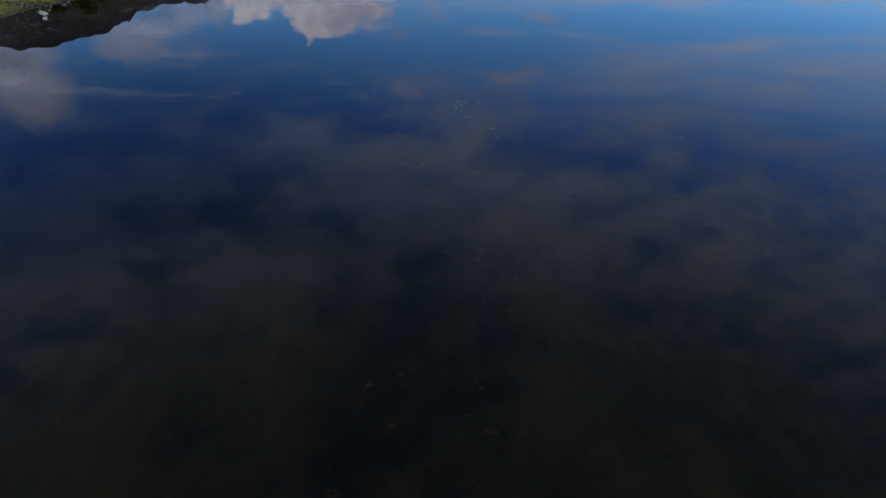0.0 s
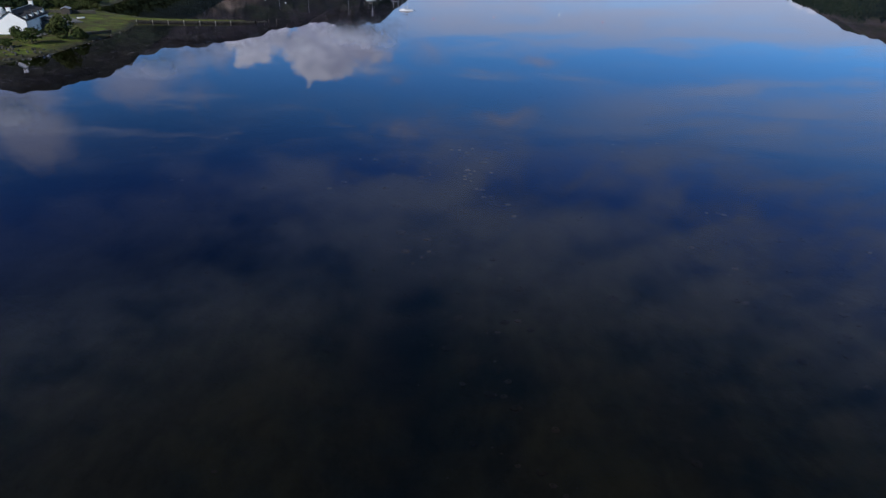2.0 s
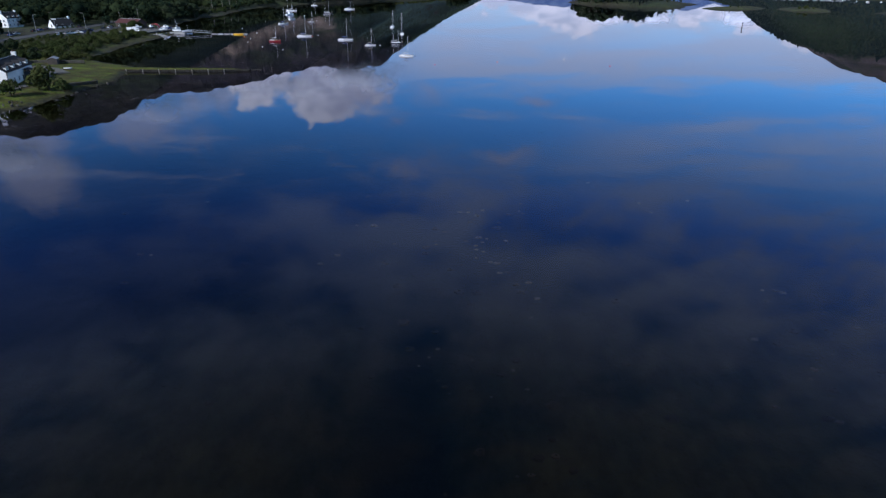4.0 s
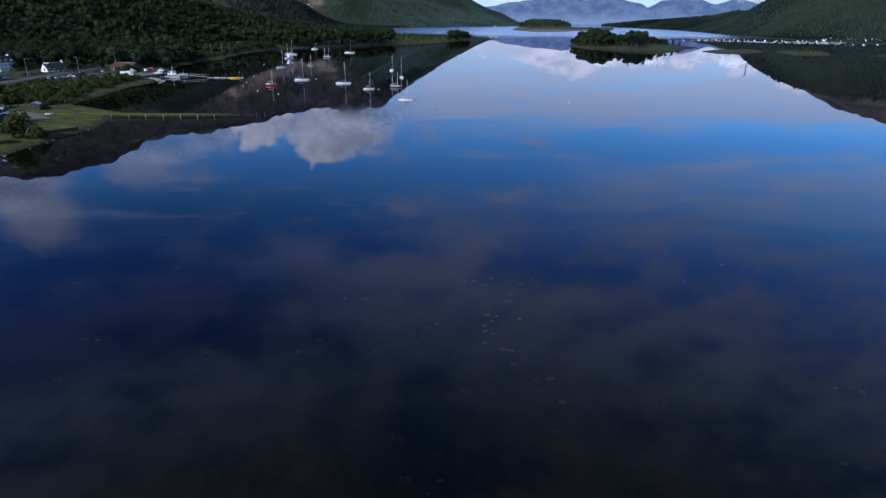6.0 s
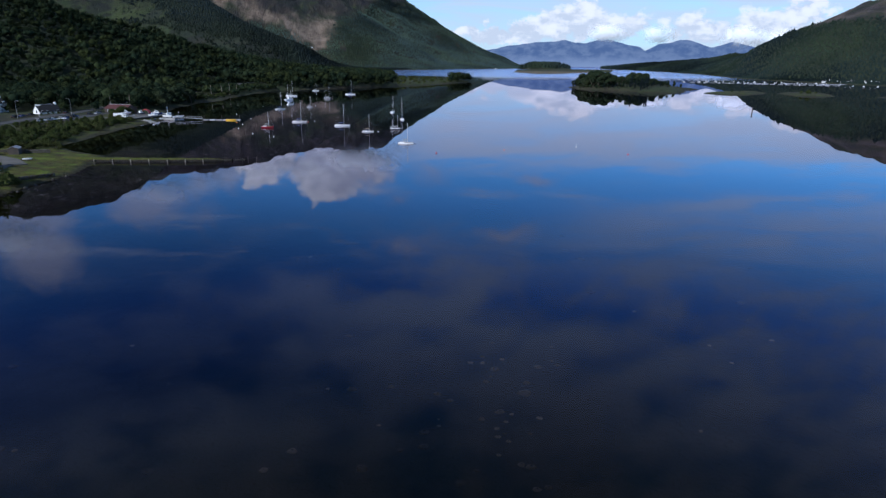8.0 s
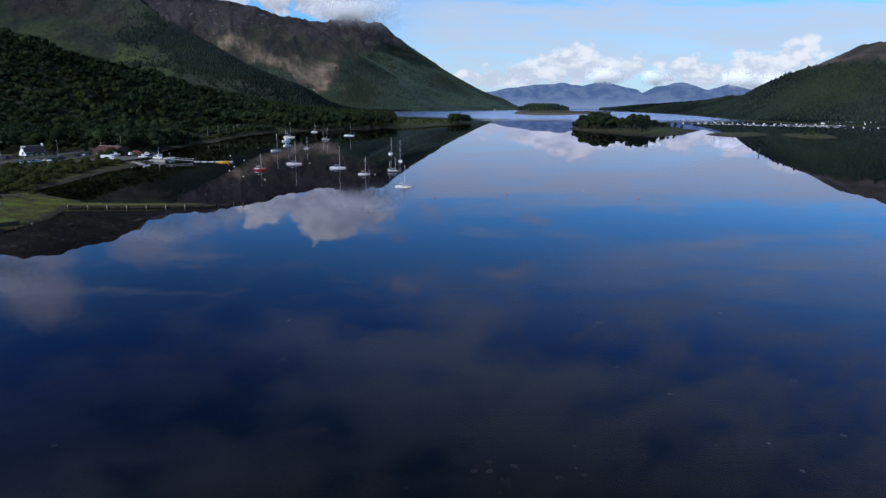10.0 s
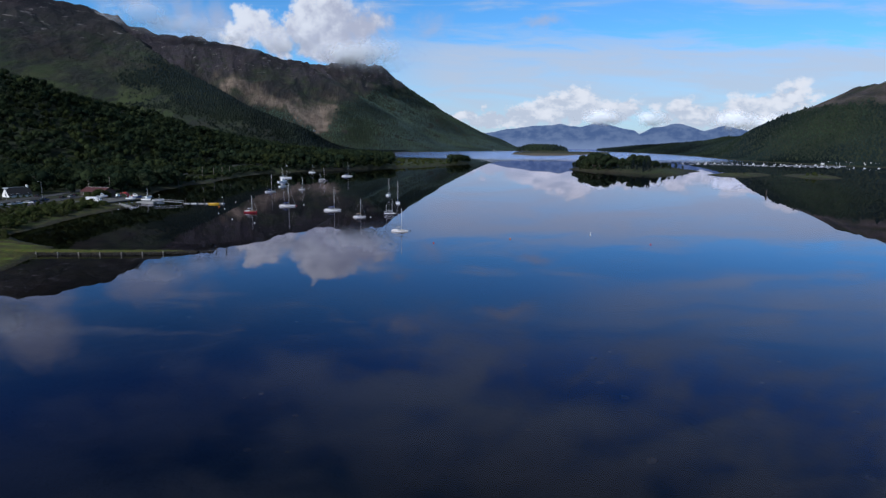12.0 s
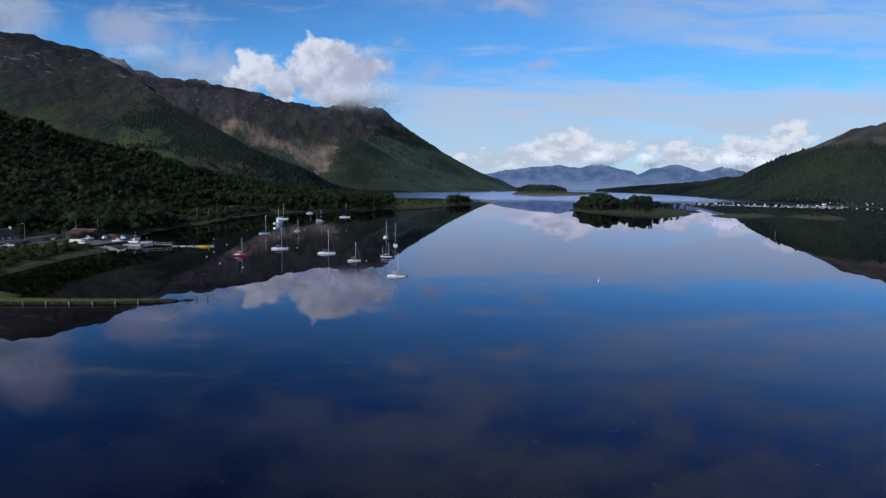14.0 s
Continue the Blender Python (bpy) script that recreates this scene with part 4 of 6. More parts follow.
STONE = worn("grey_shore_stone", (0.085, 0.078, 0.066), (0.05, 0.047, 0.035), 0.9, 0, 0.9, 7, 0.6, 0.7)
STONE_DARK = worn("dark_wet_stone", (0.030, 0.027, 0.022), (0.014, 0.013, 0.010), 0.8, 0, 0.9, 7, 0.5)
BED_STONE = worn("tan_bed_stone", (0.20, 0.145, 0.095), (0.11, 0.085, 0.055), 0.9, 0, 0.9, 7, 0.5)
STONE_WEED = worn("weed_covered_stone", (0.085, 0.06, 0.028), (0.03, 0.03, 0.014), 0.85, 0, 1.4, 9, 0.6, 0.8)
CONCRETE = worn("worn_concrete", (0.34, 0.33, 0.31), (0.20, 0.19, 0.17), 0.9, 0, 0.5, 8, 0.3, 0.6)
TIMBER = worn("silvered_timber", (0.30, 0.27, 0.23), (0.15, 0.13, 0.10), 0.85, 0, 1.1, 14, 0.4, 0.7)
TIMBER_DARK = worn("tarred_timber", (0.07, 0.055, 0.045), (0.04, 0.04, 0.035), 0.8, 0, 1.1, 12, 0.4)
ASPHALT = worn("old_asphalt", (0.048, 0.048, 0.050), (0.070, 0.069, 0.065), 0.9, 0, 0.12, 4, 0.3, 0.7)
GRAVEL = worn("grey_gravel", (0.115, 0.11, 0.10), (0.06, 0.056, 0.048), 0.95, 0, 0.3, 5, 0.5, 0.7)
GALV = worn("galvanised_steel", (0.42, 0.43, 0.44), (0.3, 0.3, 0.3), 0.5, 0.5, 1.0, 8)
FRAME_WHITE = worn("white_window_paint", (0.78, 0.78, 0.76), (0.6, 0.6, 0.56), 0.5, 0, 2, 10)
FRAME_DARK = worn("dark_door_paint", (0.05, 0.06, 0.07), (0.03, 0.03, 0.03), 0.5, 0, 2, 10)
CAR_WHITE = worn("white_car_paint", (0.78, 0.78, 0.78), (0.6, 0.6, 0.58), 0.2, 0, 0.5, 3, 0, 0.2)
CAR_SILVER = worn("silver_car_paint", (0.45, 0.47, 0.50), (0.35, 0.36, 0.38), 0.25, 0.4, 0.5, 3, 0, 0.2)
CAR_BLUE = worn("blue_car_paint", (0.03, 0.06, 0.16), (0.03, 0.04, 0.08), 0.2, 0, 0.5, 3, 0, 0.2)
CAR_BLACK = worn("black_car_paint", (0.012, 0.012, 0.014), (0.03, 0.03, 0.03), 0.2, 0, 0.5, 3, 0, 0.2)
CAR_RED = worn("red_car_paint", (0.35, 0.02, 0.02), (0.2, 0.02, 0.02), 0.2, 0, 0.5, 3, 0, 0.2)
FLOAT_WHITE = worn("white_buoy_plastic", (0.82, 0.82, 0.80), (0.45, 0.46, 0.38), 0.35, 0, 2, 9, 0, 0.4)
FLOAT_RED = worn("red_buoy_plastic", (0.70, 0.05, 0.06), (0.4, 0.04, 0.04), 0.4, 0, 2, 9, 0, 0.3)
FLOAT_ORANGE = worn("orange_buoy_plastic", (0.85, 0.22, 0.02), (0.5, 0.14, 0.03), 0.4, 0, 2, 9, 0, 0.3)
FLOAT_DARK = worn("dark_buoy_plastic", (0.03, 0.03, 0.03), (0.06, 0.06, 0.05), 0.5, 0, 2, 9)


def make_glass():
    m, n, out = material("window_glass")
    p = surface(n, out, (0.02, 0.025, 0.03), 0.05, 0.0, None, 0.8)
    return m


GLASS = make_glass()


# ---- single trees and bushes ----
def make_tree(tall, wide, seed, leaves, size, mat, name, label, category, span=(0.30, 0.78)):
    rng = np.random.default_rng(seed)
    tree = holder(name, label, category)
    bm = bmesh.new()
    pts = [Vector((0, 0, -0.4))]
    for k in range(1, 5):
        pts.append(Vector((rng.normal(0, 0.05) * tall * k / 4, rng.normal(0, 0.05) * tall * k / 4, tall * 0.17 * k)))
    rad = [0.030, 0.024, 0.019, 0.013, 0.006]
    loft(bm, [[p + Vector((math.cos(a), math.sin(a), 0)) * r * tall for a in np.linspace(0, 2 * math.pi, 8, endpoint=False)] for p, r in zip(pts, rad)])
    for k in range(7):
        base = pts[1 + k % 3].lerp(pts[2 + k % 3], rng.uniform(0, 1))
        a = k * 2.4 + rng.uniform(0, 0.8)
        tip = base + Vector((math.cos(a) * wide * 0.7, math.sin(a) * wide * 0.7, tall * rng.uniform(0.12, 0.32)))
        tube(bm, base, tip, 0.011 * tall, 0.003 * tall, 6)
    part("trunk", bm, BARK, tree, smooth=True)
    p, out = crown_points(rng, leaves, tall, wide, *span)
    v = leaf_quads(p, rng.uniform(0.6, 1.3, leaves) * size, rng, out)
    crown = mesh_object("crown", v, np.arange(len(v)).reshape(-1, 4), mat)
    crown.parent = tree
    return tree


def make_pine(tall, seed):
    rng = np.random.default_rng(seed)
    tree = holder("pine_tree", "dark green pine standing among birches", "tree")
    bm = bmesh.new()
    tube(bm, (0, 0, -0.4), (0.1, 0, tall * 0.96), 0.022 * tall, 0.004 * tall, 8)
    for k in range(10):
        z = tall * (0.3 + 0.06 * k)
        a = k * 2.4
        r = tall * 0.20 * (1.1 - z / tall)
        tube(bm, (0, 0, z), (math.cos(a) * r, math.sin(a) * r, z + 0.2), 0.008 * tall, 0.003 * tall, 5)
    part("trunk", bm, BARK, tree, smooth=True)
    n = 420
    z = rng.uniform(0.22, 1.0, n) ** 0.9
    r = tall * 0.24 * (1.08 - z) * np.sqrt(rng.uniform(0.2, 1, n)) * (0.75 + 0.35 * np.sin(z * 40))
    a = rng.uniform(0, 2 * math.pi, n)
    p = np.stack([np.cos(a) * r, np.sin(a) * r, z * tall], 1)
    v = leaf_quads(p, rng.uniform(0.5, 1.1, n) * 0.05 * tall, rng)
    crown = mesh_object("crown", v, np.arange(len(v)).reshape(-1, 4), NEEDLE)
    crown.parent = tree
    return tree


def plant(kinds, spots, group, rng):
    """Copies of the kinds at the spots (x, y, scale); the kinds themselves take the first spots."""
    used = set()
    for k, (x, y, s) in enumerate(spots):
        src = kinds[k % len(kinds)]
        m = stand(x, y, 0, rng.uniform(0, 360)) @ Matrix.Diagonal((s * rng.uniform(0.9, 1.1), s * rng.uniform(0.9, 1.1), s, 1))
        if k < len(kinds):
            src.matrix_basis = m
            src["group"] = group
            used.add(src)
        else:
            made = copy_thing(src, Matrix.Identity(4))
            made.matrix_basis = m


def plant_single_trees():
    rng = np.random.default_rng(12)
    # by the near house and along the shore below the road
    oaks = [make_tree(8.0, 4.0, 30 + k, 700, 0.55, LEAF, "broadleaf_tree", "rounded dark green broadleaf tree near the lochside houses", "tree") for k in range(3)]
    spots = [(-158, 268, 0.9), (-163, 262, 0.9), (-168, 272, 1.05), (-176, 266, 1.1), (-172, 284, 0.95), (-184, 280, 1.15), (-192, 296, 1.1), (-160, 285, 0.7),
             (-204, 312, 1.1), (-214, 330, 1.2), (-156, 254, 0.9), (-230, 345, 1.2), (-182, 306, 0.8), (-232, 372, 1.0), (-236, 455, 1.1), (-243, 440, 1.25),
             (-247, 470, 1.2), (-214, 446, 0.8), (-216, 474, 0.9), (-212, 466, 0.9), (-206, 486, 1.15), (-214, 500, 1.1), (-203, 508, 1.4), (-208, 524, 1.5), (-218, 462, 1.0), (-205, 478, 1.1),
             (-216, 516, 1.2), (-204, 538, 1.15), (-212, 548, 1.1), (-221, 534, 1.2), (-228, 512, 1.2), (-207, 560, 1.0)]
    plant(oaks, spots, "lochside trees", rng)
    willows = [make_tree(11.0, 7.0, 50 + k, 1500, 0.52, LEAF_WILLOW, "willow_tree", "broad rounded green willow beside the boatyard", "tree", (0.16, 0.70)) for k in range(2)]
    plant(willows, [(-203, 481, 0.92), (-196, 497, 1.1), (-190, 487, 0.75), (-204, 540, 1.25), (-197, 548, 1.1), (-206, 556, 1.1), (-212, 528, 1.2), (-268, 452, 1.1), (-255, 462, 1.0)], "boatyard willows", rng)
    bushes = [make_tree(3.4, 2.9, 60 + k, 620, 0.27, LEAF_BUSH, "shore_bush", "dense green willow and gorse bush on the shore", "bush", (0.12, 0.62)) for k in range(4)]
    spots = [(-122, 229, 2.3), (-126, 217, 1.5), (-193, 437, 1.5), (-190, 441, 1.2), (-133, 222, 1.2), (-138, 216, 1.1), (-129, 210, 0.8), (-144, 212, 1.2), (-118, 232, 0.7)]
    x, y = scatter(rng, -210, -148, 290, 405, 3.7)
    d = shore_distance(x, y, WEST_LAND)
    keep = (d > 2.2 + 2.2 * (y > 335)) & (x < -152) & (x > -209 + np.clip((y - 378) * 0.8, 0, 40)) & (y < 409 - np.clip(x + 190, 0, 40) * 0.25) & (rng.uniform(size=len(x)) < 0.82)
    spots += [(a, b, s) for a, b, s in zip(x[keep], y[keep], rng.uniform(0.5, 1.0, keep.sum()) * np.where(x[keep] < -186, 0.62, 1.0))]
    spots += [(-146, 297.5, 0.7), (-150, 301, 0.9), (-154.5, 305, 1.0), (-160, 310, 1.1), (-162, 315, 1.0), (-162, 321, 1.15), (-162.5, 327, 0.9), (-163, 333, 0.8), (-228.6, 423, 0.36), (-227.2, 426, 0.4), (-226, 429, 0.36), (-225.2, 432, 0.4), (-230.5, 420, 0.3), (-192, 428, 0.9), (-198, 434, 1.0), (-188, 402, 0.8), (-186, 396, 0.7), (-201, 445, 0.9)]
    for x, y in [(-197 + 0.03 * k, 566 + 13 * k) for k in range(9)]:
        spots.append((x - 6 + rng.uniform(-3, 2), y, rng.uniform(0.7, 1.3)))
    spots += [(404, 792, 1.0), (409, 788, 1.3), (413, 795, 1.0), (418, 790, 0.7), (332, 812, 0.6), (340, 808, 0.5), (350, 822, 0.4), (399, 786, 0.7)]
    plant(bushes, spots, "shore bushes", rng)
    # the wooded island
    birch = [make_tree(11.5, 5.0, 80 + k, 720, 0.72, LEAF, "birch_tree", "bushy green birch on the small island", "tree", (0.10, 0.78)) for k in range(3)]
    pines = [make_pine(11.0, 90 + k) for k in range(2)]
    x, y = scatter(rng, 170, 320, 810, 1010, 7.6)
    d = shore_distance(x, y, ISLAND)
    keep = (d > 2.5) & (x / (y - 100) < 0.386) & (rng.uniform(size=len(x)) < 0.80) & (y > 822 + np.clip(x - 235, 0, 60) * 1.3)
    way = x / (y - 100)
    dip = np.interp(way, [0.20, 0.225, 0.26, 0.275, 0.285, 0.30, 0.325, 0.34, 0.36, 0.375, 0.39], [0.7, 1.45, 1.35, 0.75, 0.8, 1.2, 1.15, 0.62, 0.6, 0.7, 0.0])
    spots = [(a, b, s) for a, b, s in zip(x[keep], y[keep], (rng.uniform(0.5, 1.15, len(x)) * dip * np.clip(0.40 + d / 20, 0.40, 1.0))[keep])]
    cut = len(spots) // 9
    plant(pines, spots[:cut], "island trees", rng)
    plant(birch, spots[cut:], "island trees", rng)


# ---- boats ----
def hull_rings(length, beam, free, draught, stations=11):
    rings = []
    for k in range(stations):
        s = k / (stations - 1)
        w = beam / 2 * (0.72 + 0.28 * math.sin(math.pi * min(s / 0.9, 1) * 0.62)) if s < 0.45 else beam / 2 * max(0.02, (1 - ((s - 0.45) / 0.55) ** 1.75))
        top = free * (0.95 - 0.12 * math.sin(math.pi * s) + 0.30 * s * s)
        low = -draught * math.sin(math.pi * (0.12 + 0.86 * min(1, s * 0.98)) ** 0.9) * 0.8 + 0.02
        x = -length / 2 + length * s
        prof = [(-1.0, top), (-0.99, top * 0.5), (-0.93, 0.0), (-0.45, low * 0.75), (0.0, low), (0.45, low * 0.75), (0.93, 0.0), (0.99, top * 0.5), (1.0, top)]
        rake = 0.06 * length * max(0, s - 0.8) * 5
        rings.append([(x + rake * (z / free - 0.6) * 0.6, yk * w, z) for yk, z in prof])
    return rings


def make_sailboat(length, mast, hull_mat, cover_mat, label, masts=1, sides=0.072):
    beam, free = length * 0.30, sides * length
    boat = holder("sailing_boat", label, "sailing boat", "moored boats")
    rings = hull_rings(length, beam, free, 0.12)
    bm = bmesh.new()
    loft(bm, rings, closed=False, ends=False)
    bm.faces.new([bm.verts.new(p) for p in rings[0]])
    hull = part("hull", bm, hull_mat, boat, smooth=False)
    bm = bmesh.new()
    for a, b in zip(rings, rings[1:]):
        for side in (0, 8):
            p, q = Vector(a[side]), Vector(b[side])
            tube(bm, p, q, 0.035, 0.035, 5)
    part("rubbing_strake", bm, TEAK, hull)
    bm = bmesh.new()
    loft(bm, [[(x * 1.004, y * 1.012, z) for x, y, z in ((r[2][0], r[2][1], 0.24), (r[2][0], r[2][1] * 0.99, -0.06))] for r in rings], closed=False, ends=False)
    loft(bm, [[(x * 1.004, y * 1.012, z) for x, y, z in ((r[6][0], r[6][1], 0.24), (r[6][0], r[6][1] * 0.99, -0.06))] for r in rings], closed=False, ends=False)
    part("boot_top", bm, BOOT, hull)
    bm = bmesh.new()
    deck = [[(r[0][0], r[0][1] * 0.985, r[0][2] - 0.03), (r[0][0], 0, r[0][2] + 0.04), (r[8][0], r[8][1] * 0.985, r[8][2] - 0.03)] for r in rings]
    loft(bm, deck, closed=False, ends=False)
    part("deck", bm, GEL_WHITE if hull_mat is GEL_WHITE else DECK, boat)
    # coachroof, narrowing forward
    bm = bmesh.new()
    roof = []
    for s, w, h in ((-0.06, 0.60, 0.34), (0.10, 0.56, 0.34), (0.22, 0.44, 0.26), (0.32, 0.28, 0.06)):
        x, b, zt = s * length, beam / 2 * w, free * 1.02
        roof.append([(x, -b, zt - 0.05), (x, -b * 0.88, zt + h), (x, 0, zt + h + 0.06), (x, b * 0.88, zt + h), (x, b, zt - 0.05)])
    loft(bm, roof, closed=True)
    cabin = part("coachroof", bm, {GEL_WHITE: DECK, GEL_RED: TEAK}.get(hull_mat, GEL_WHITE), boat)
    for side in (-1, 1):
        for s in (0.0, 0.1):
            bm = bmesh.new()
            box(bm, (s * length, side * beam / 2 * 0.575, free * 1.02 + 0.2), (length * 0.07, 0.03, 0.15), 0.01)
            part("cabin_window", bm, GLASS, cabin)
    bm = bmesh.new()
    cz = free * 1.0
    for side in (-1, 1):
        box(bm, (-0.25 * length, side * beam * 0.27, cz + 0.12), (length * 0.34, 0.10, 0.26), 0.02)
    box(bm, (-0.43 * length, 0, cz + 0.10), (0.10, beam * 0.54, 0.22), 0.02)
    part("cockpit_coaming", bm, GEL_WHITE, boat)
    bm = bmesh.new()
    box(bm, (-0.25 * length, 0, cz + 0.03), (length * 0.33, beam * 0.44, 0.04))
    part("cockpit_sole", bm, TEAK, boat)
    bm = bmesh.new()
    loft(bm, [[(x * length, hw * beam * math.cos(a), free + h * math.sin(a)) for a in np.linspace(0, math.pi, 9)]
              for x, hw, h in ((-0.13, 0.29, 0.70), (-0.07, 0.30, 0.72), (0.0, 0.27, 0.36))], closed=False, ends=False)
    part("sprayhood", bm, cover_mat if cover_mat is not TEAK else CANVAS_BLUE, boat)
    bm = bmesh.new()
    tube(bm, (-0.40 * length, 0, cz + 0.3), (-0.24 * length, 0.05, cz + 0.5), 0.025, 0.02, 6)
    part("tiller", bm, TEAK, boat)
    bm = bmesh.new()
    box(bm, (-0.505 * length, 0, -0.05), (0.06, 0.05, free * 1.2), 0.01)
    part("rudder", bm, hull_mat, boat)
    for k in range(masts):
        mx = (0.12 if k == 0 else -0.30) * length
        mh = mast * (1.0 if k == 0 else 0.72)
        foot = free * 1.05 + (0.38 if k == 0 else 0.0)
        bm = bmesh.new()
        tube(bm, (mx, 0, foot - 0.2), (mx - 0.01 * mh, 0, mh), 0.07, 0.045, 8)
        pole = part("mast", bm, ALLOY, boat, smooth=True)
        for z in (0.5, 0.78):
            bm = bmesh.new()
            tube(bm, (mx, -beam * 0.30, mh * z), (mx, beam * 0.30, mh * z), 0.025, 0.025, 5)
            part("spreader", bm, ALLOY, pole)
        bl = length * (0.36 if k == 0 else 0.18)
        bm = bmesh.new()
        tube(bm, (mx - 0.08, 0, foot + 0.75), (mx - bl, 0, foot + 0.68), 0.05, 0.045, 7)
        boom = part("boom", bm, ALLOY, boat, smooth=True)
        bm = bmesh.new()
        loft(bm, [[(mx - 0.06 - bl * s, r * 0.75 * math.cos(a), foot + 0.92 + r * math.sin(a) - 0.05 * s) for a in np.linspace(0, 2 * math.pi, 8, endpoint=False)]
                  for s, r in ((0.0, 0.22), (0.2, 0.20), (0.55, 0.15), (0.98, 0.09))])
        part("sail_cover", bm, cover_mat, boom, smooth=True)
        bm = bmesh.new()
        if k == 0:
            tube(bm, (length * 0.50, 0, free * 1.25), (mx, 0, mh * 0.97), 0.022, 0.022, 5)
            tube(bm, (-length * 0.49, 0, free), (mx, 0, mh * 0.99), 0.007, 0.007, 4)
        for side in (-1, 1):
            tube(bm, (mx - 0.1, side * beam * 0.47, free * 1.05), (mx, side * beam * 0.30, mh * 0.5), 0.007, 0.007, 4)
            tube(bm, (mx, side * beam * 0.30, mh * 0.5), (mx, 0, mh * 0.96), 0.007, 0.007, 4)
        part("rigging", bm, WIRE, boat)
    bm = bmesh.new()
    posts = []
    for r in rings[1:10:2]:
        for side in (0, 8):
            p = Vector(r[side])
            p.y *= 0.95
            tube(bm, p, p + Vector((0, 0, 0.55)), 0.016, 0.016, 5)
            posts.append((side, p + Vector((0, 0, 0.55))))
    for side in (0, 8):
        line = [p for s, p in posts if s == side]
        for a, b in zip(line, line[1:]):
            tube(bm, a, b, 0.010, 0.010, 4)
    tip = Vector((length * 0.5, 0, free * 1.25 + 0.55))
    for s, p in posts[-2:]:
        tube(bm, p, tip, 0.018, 0.018, 5)
    part("guard_rail", bm, WIRE, boat)
    return boat


def make_motorboat(length, hull_mat, label, category="motor boat", group="moored boats", cabin=True):
    beam, free = length * 0.36, 0.13 * length
    boat = holder("motor_boat", label, category, group)
    rings = hull_rings(length, beam, free, 0.12, 9)
    bm = bmesh.new()
    loft(bm, rings, closed=False, ends=False)
    bm.faces.new([bm.verts.new(p) for p in rings[0]])
    part("hull", bm, hull_mat, boat)
    bm = bmesh.new()
    loft(bm, [[(r[0][0], r[0][1] * 0.98, r[0][2] - 0.06), (r[0][0], 0, r[0][2] - (0.10 if k < 4 else 0.0)), (r[8][0], r[8][1] * 0.98, r[8][2] - 0.06)] for k, r in enumerate(rings)], closed=False, ends=False)
    part("deck", bm, DECK, boat)
    if cabin:
        bm = bmesh.new()
        h = 0.2 * length
        loft(bm, [[(x, -b, free * 0.9), (x + sl, -b * 0.85, free + hh), (x + sl, b * 0.85, free + hh), (x, b, free * 0.9)]
                  for x, b, hh, sl in ((-0.12 * length, beam * 0.36, h, 0.0), (0.08 * length, beam * 0.36, h, 0.0), (0.22 * length, beam * 0.30, h * 0.35, 0.0))])
        house = part("wheelhouse", bm, GEL_WHITE, boat)
        for side in (-1, 1):
            bm = bmesh.new()
            box(bm, (-0.02 * length, side * beam * 0.325, free + h * 0.62), (length * 0.16, 0.03, h * 0.34), 0.01)
            part("cabin_window", bm, GLASS, house)
        bm = bmesh.new()
        tube(bm, (-0.05 * length, 0, free + h), (-0.06 * length, 0, free + h + length * 0.14), 0.03, 0.02, 6)
        part("aerial_mast", bm, ALLOY, boat)
    bm = bmesh.new()
    box(bm, (-length * 0.54, 0, free * 0.8), (0.30, 0.32, 0.62), 0.06)
    box(bm, (-length * 0.54, 0, free * 0.1), (0.12, 0.12, 0.9), 0.02)
    part("outboard_motor", bm, RUBBER, boat)
    return boat


def moor(boat, x, y, turn):
    boat.matrix_basis = pose(x, y, 0, 0, 0, turn)
    return boat


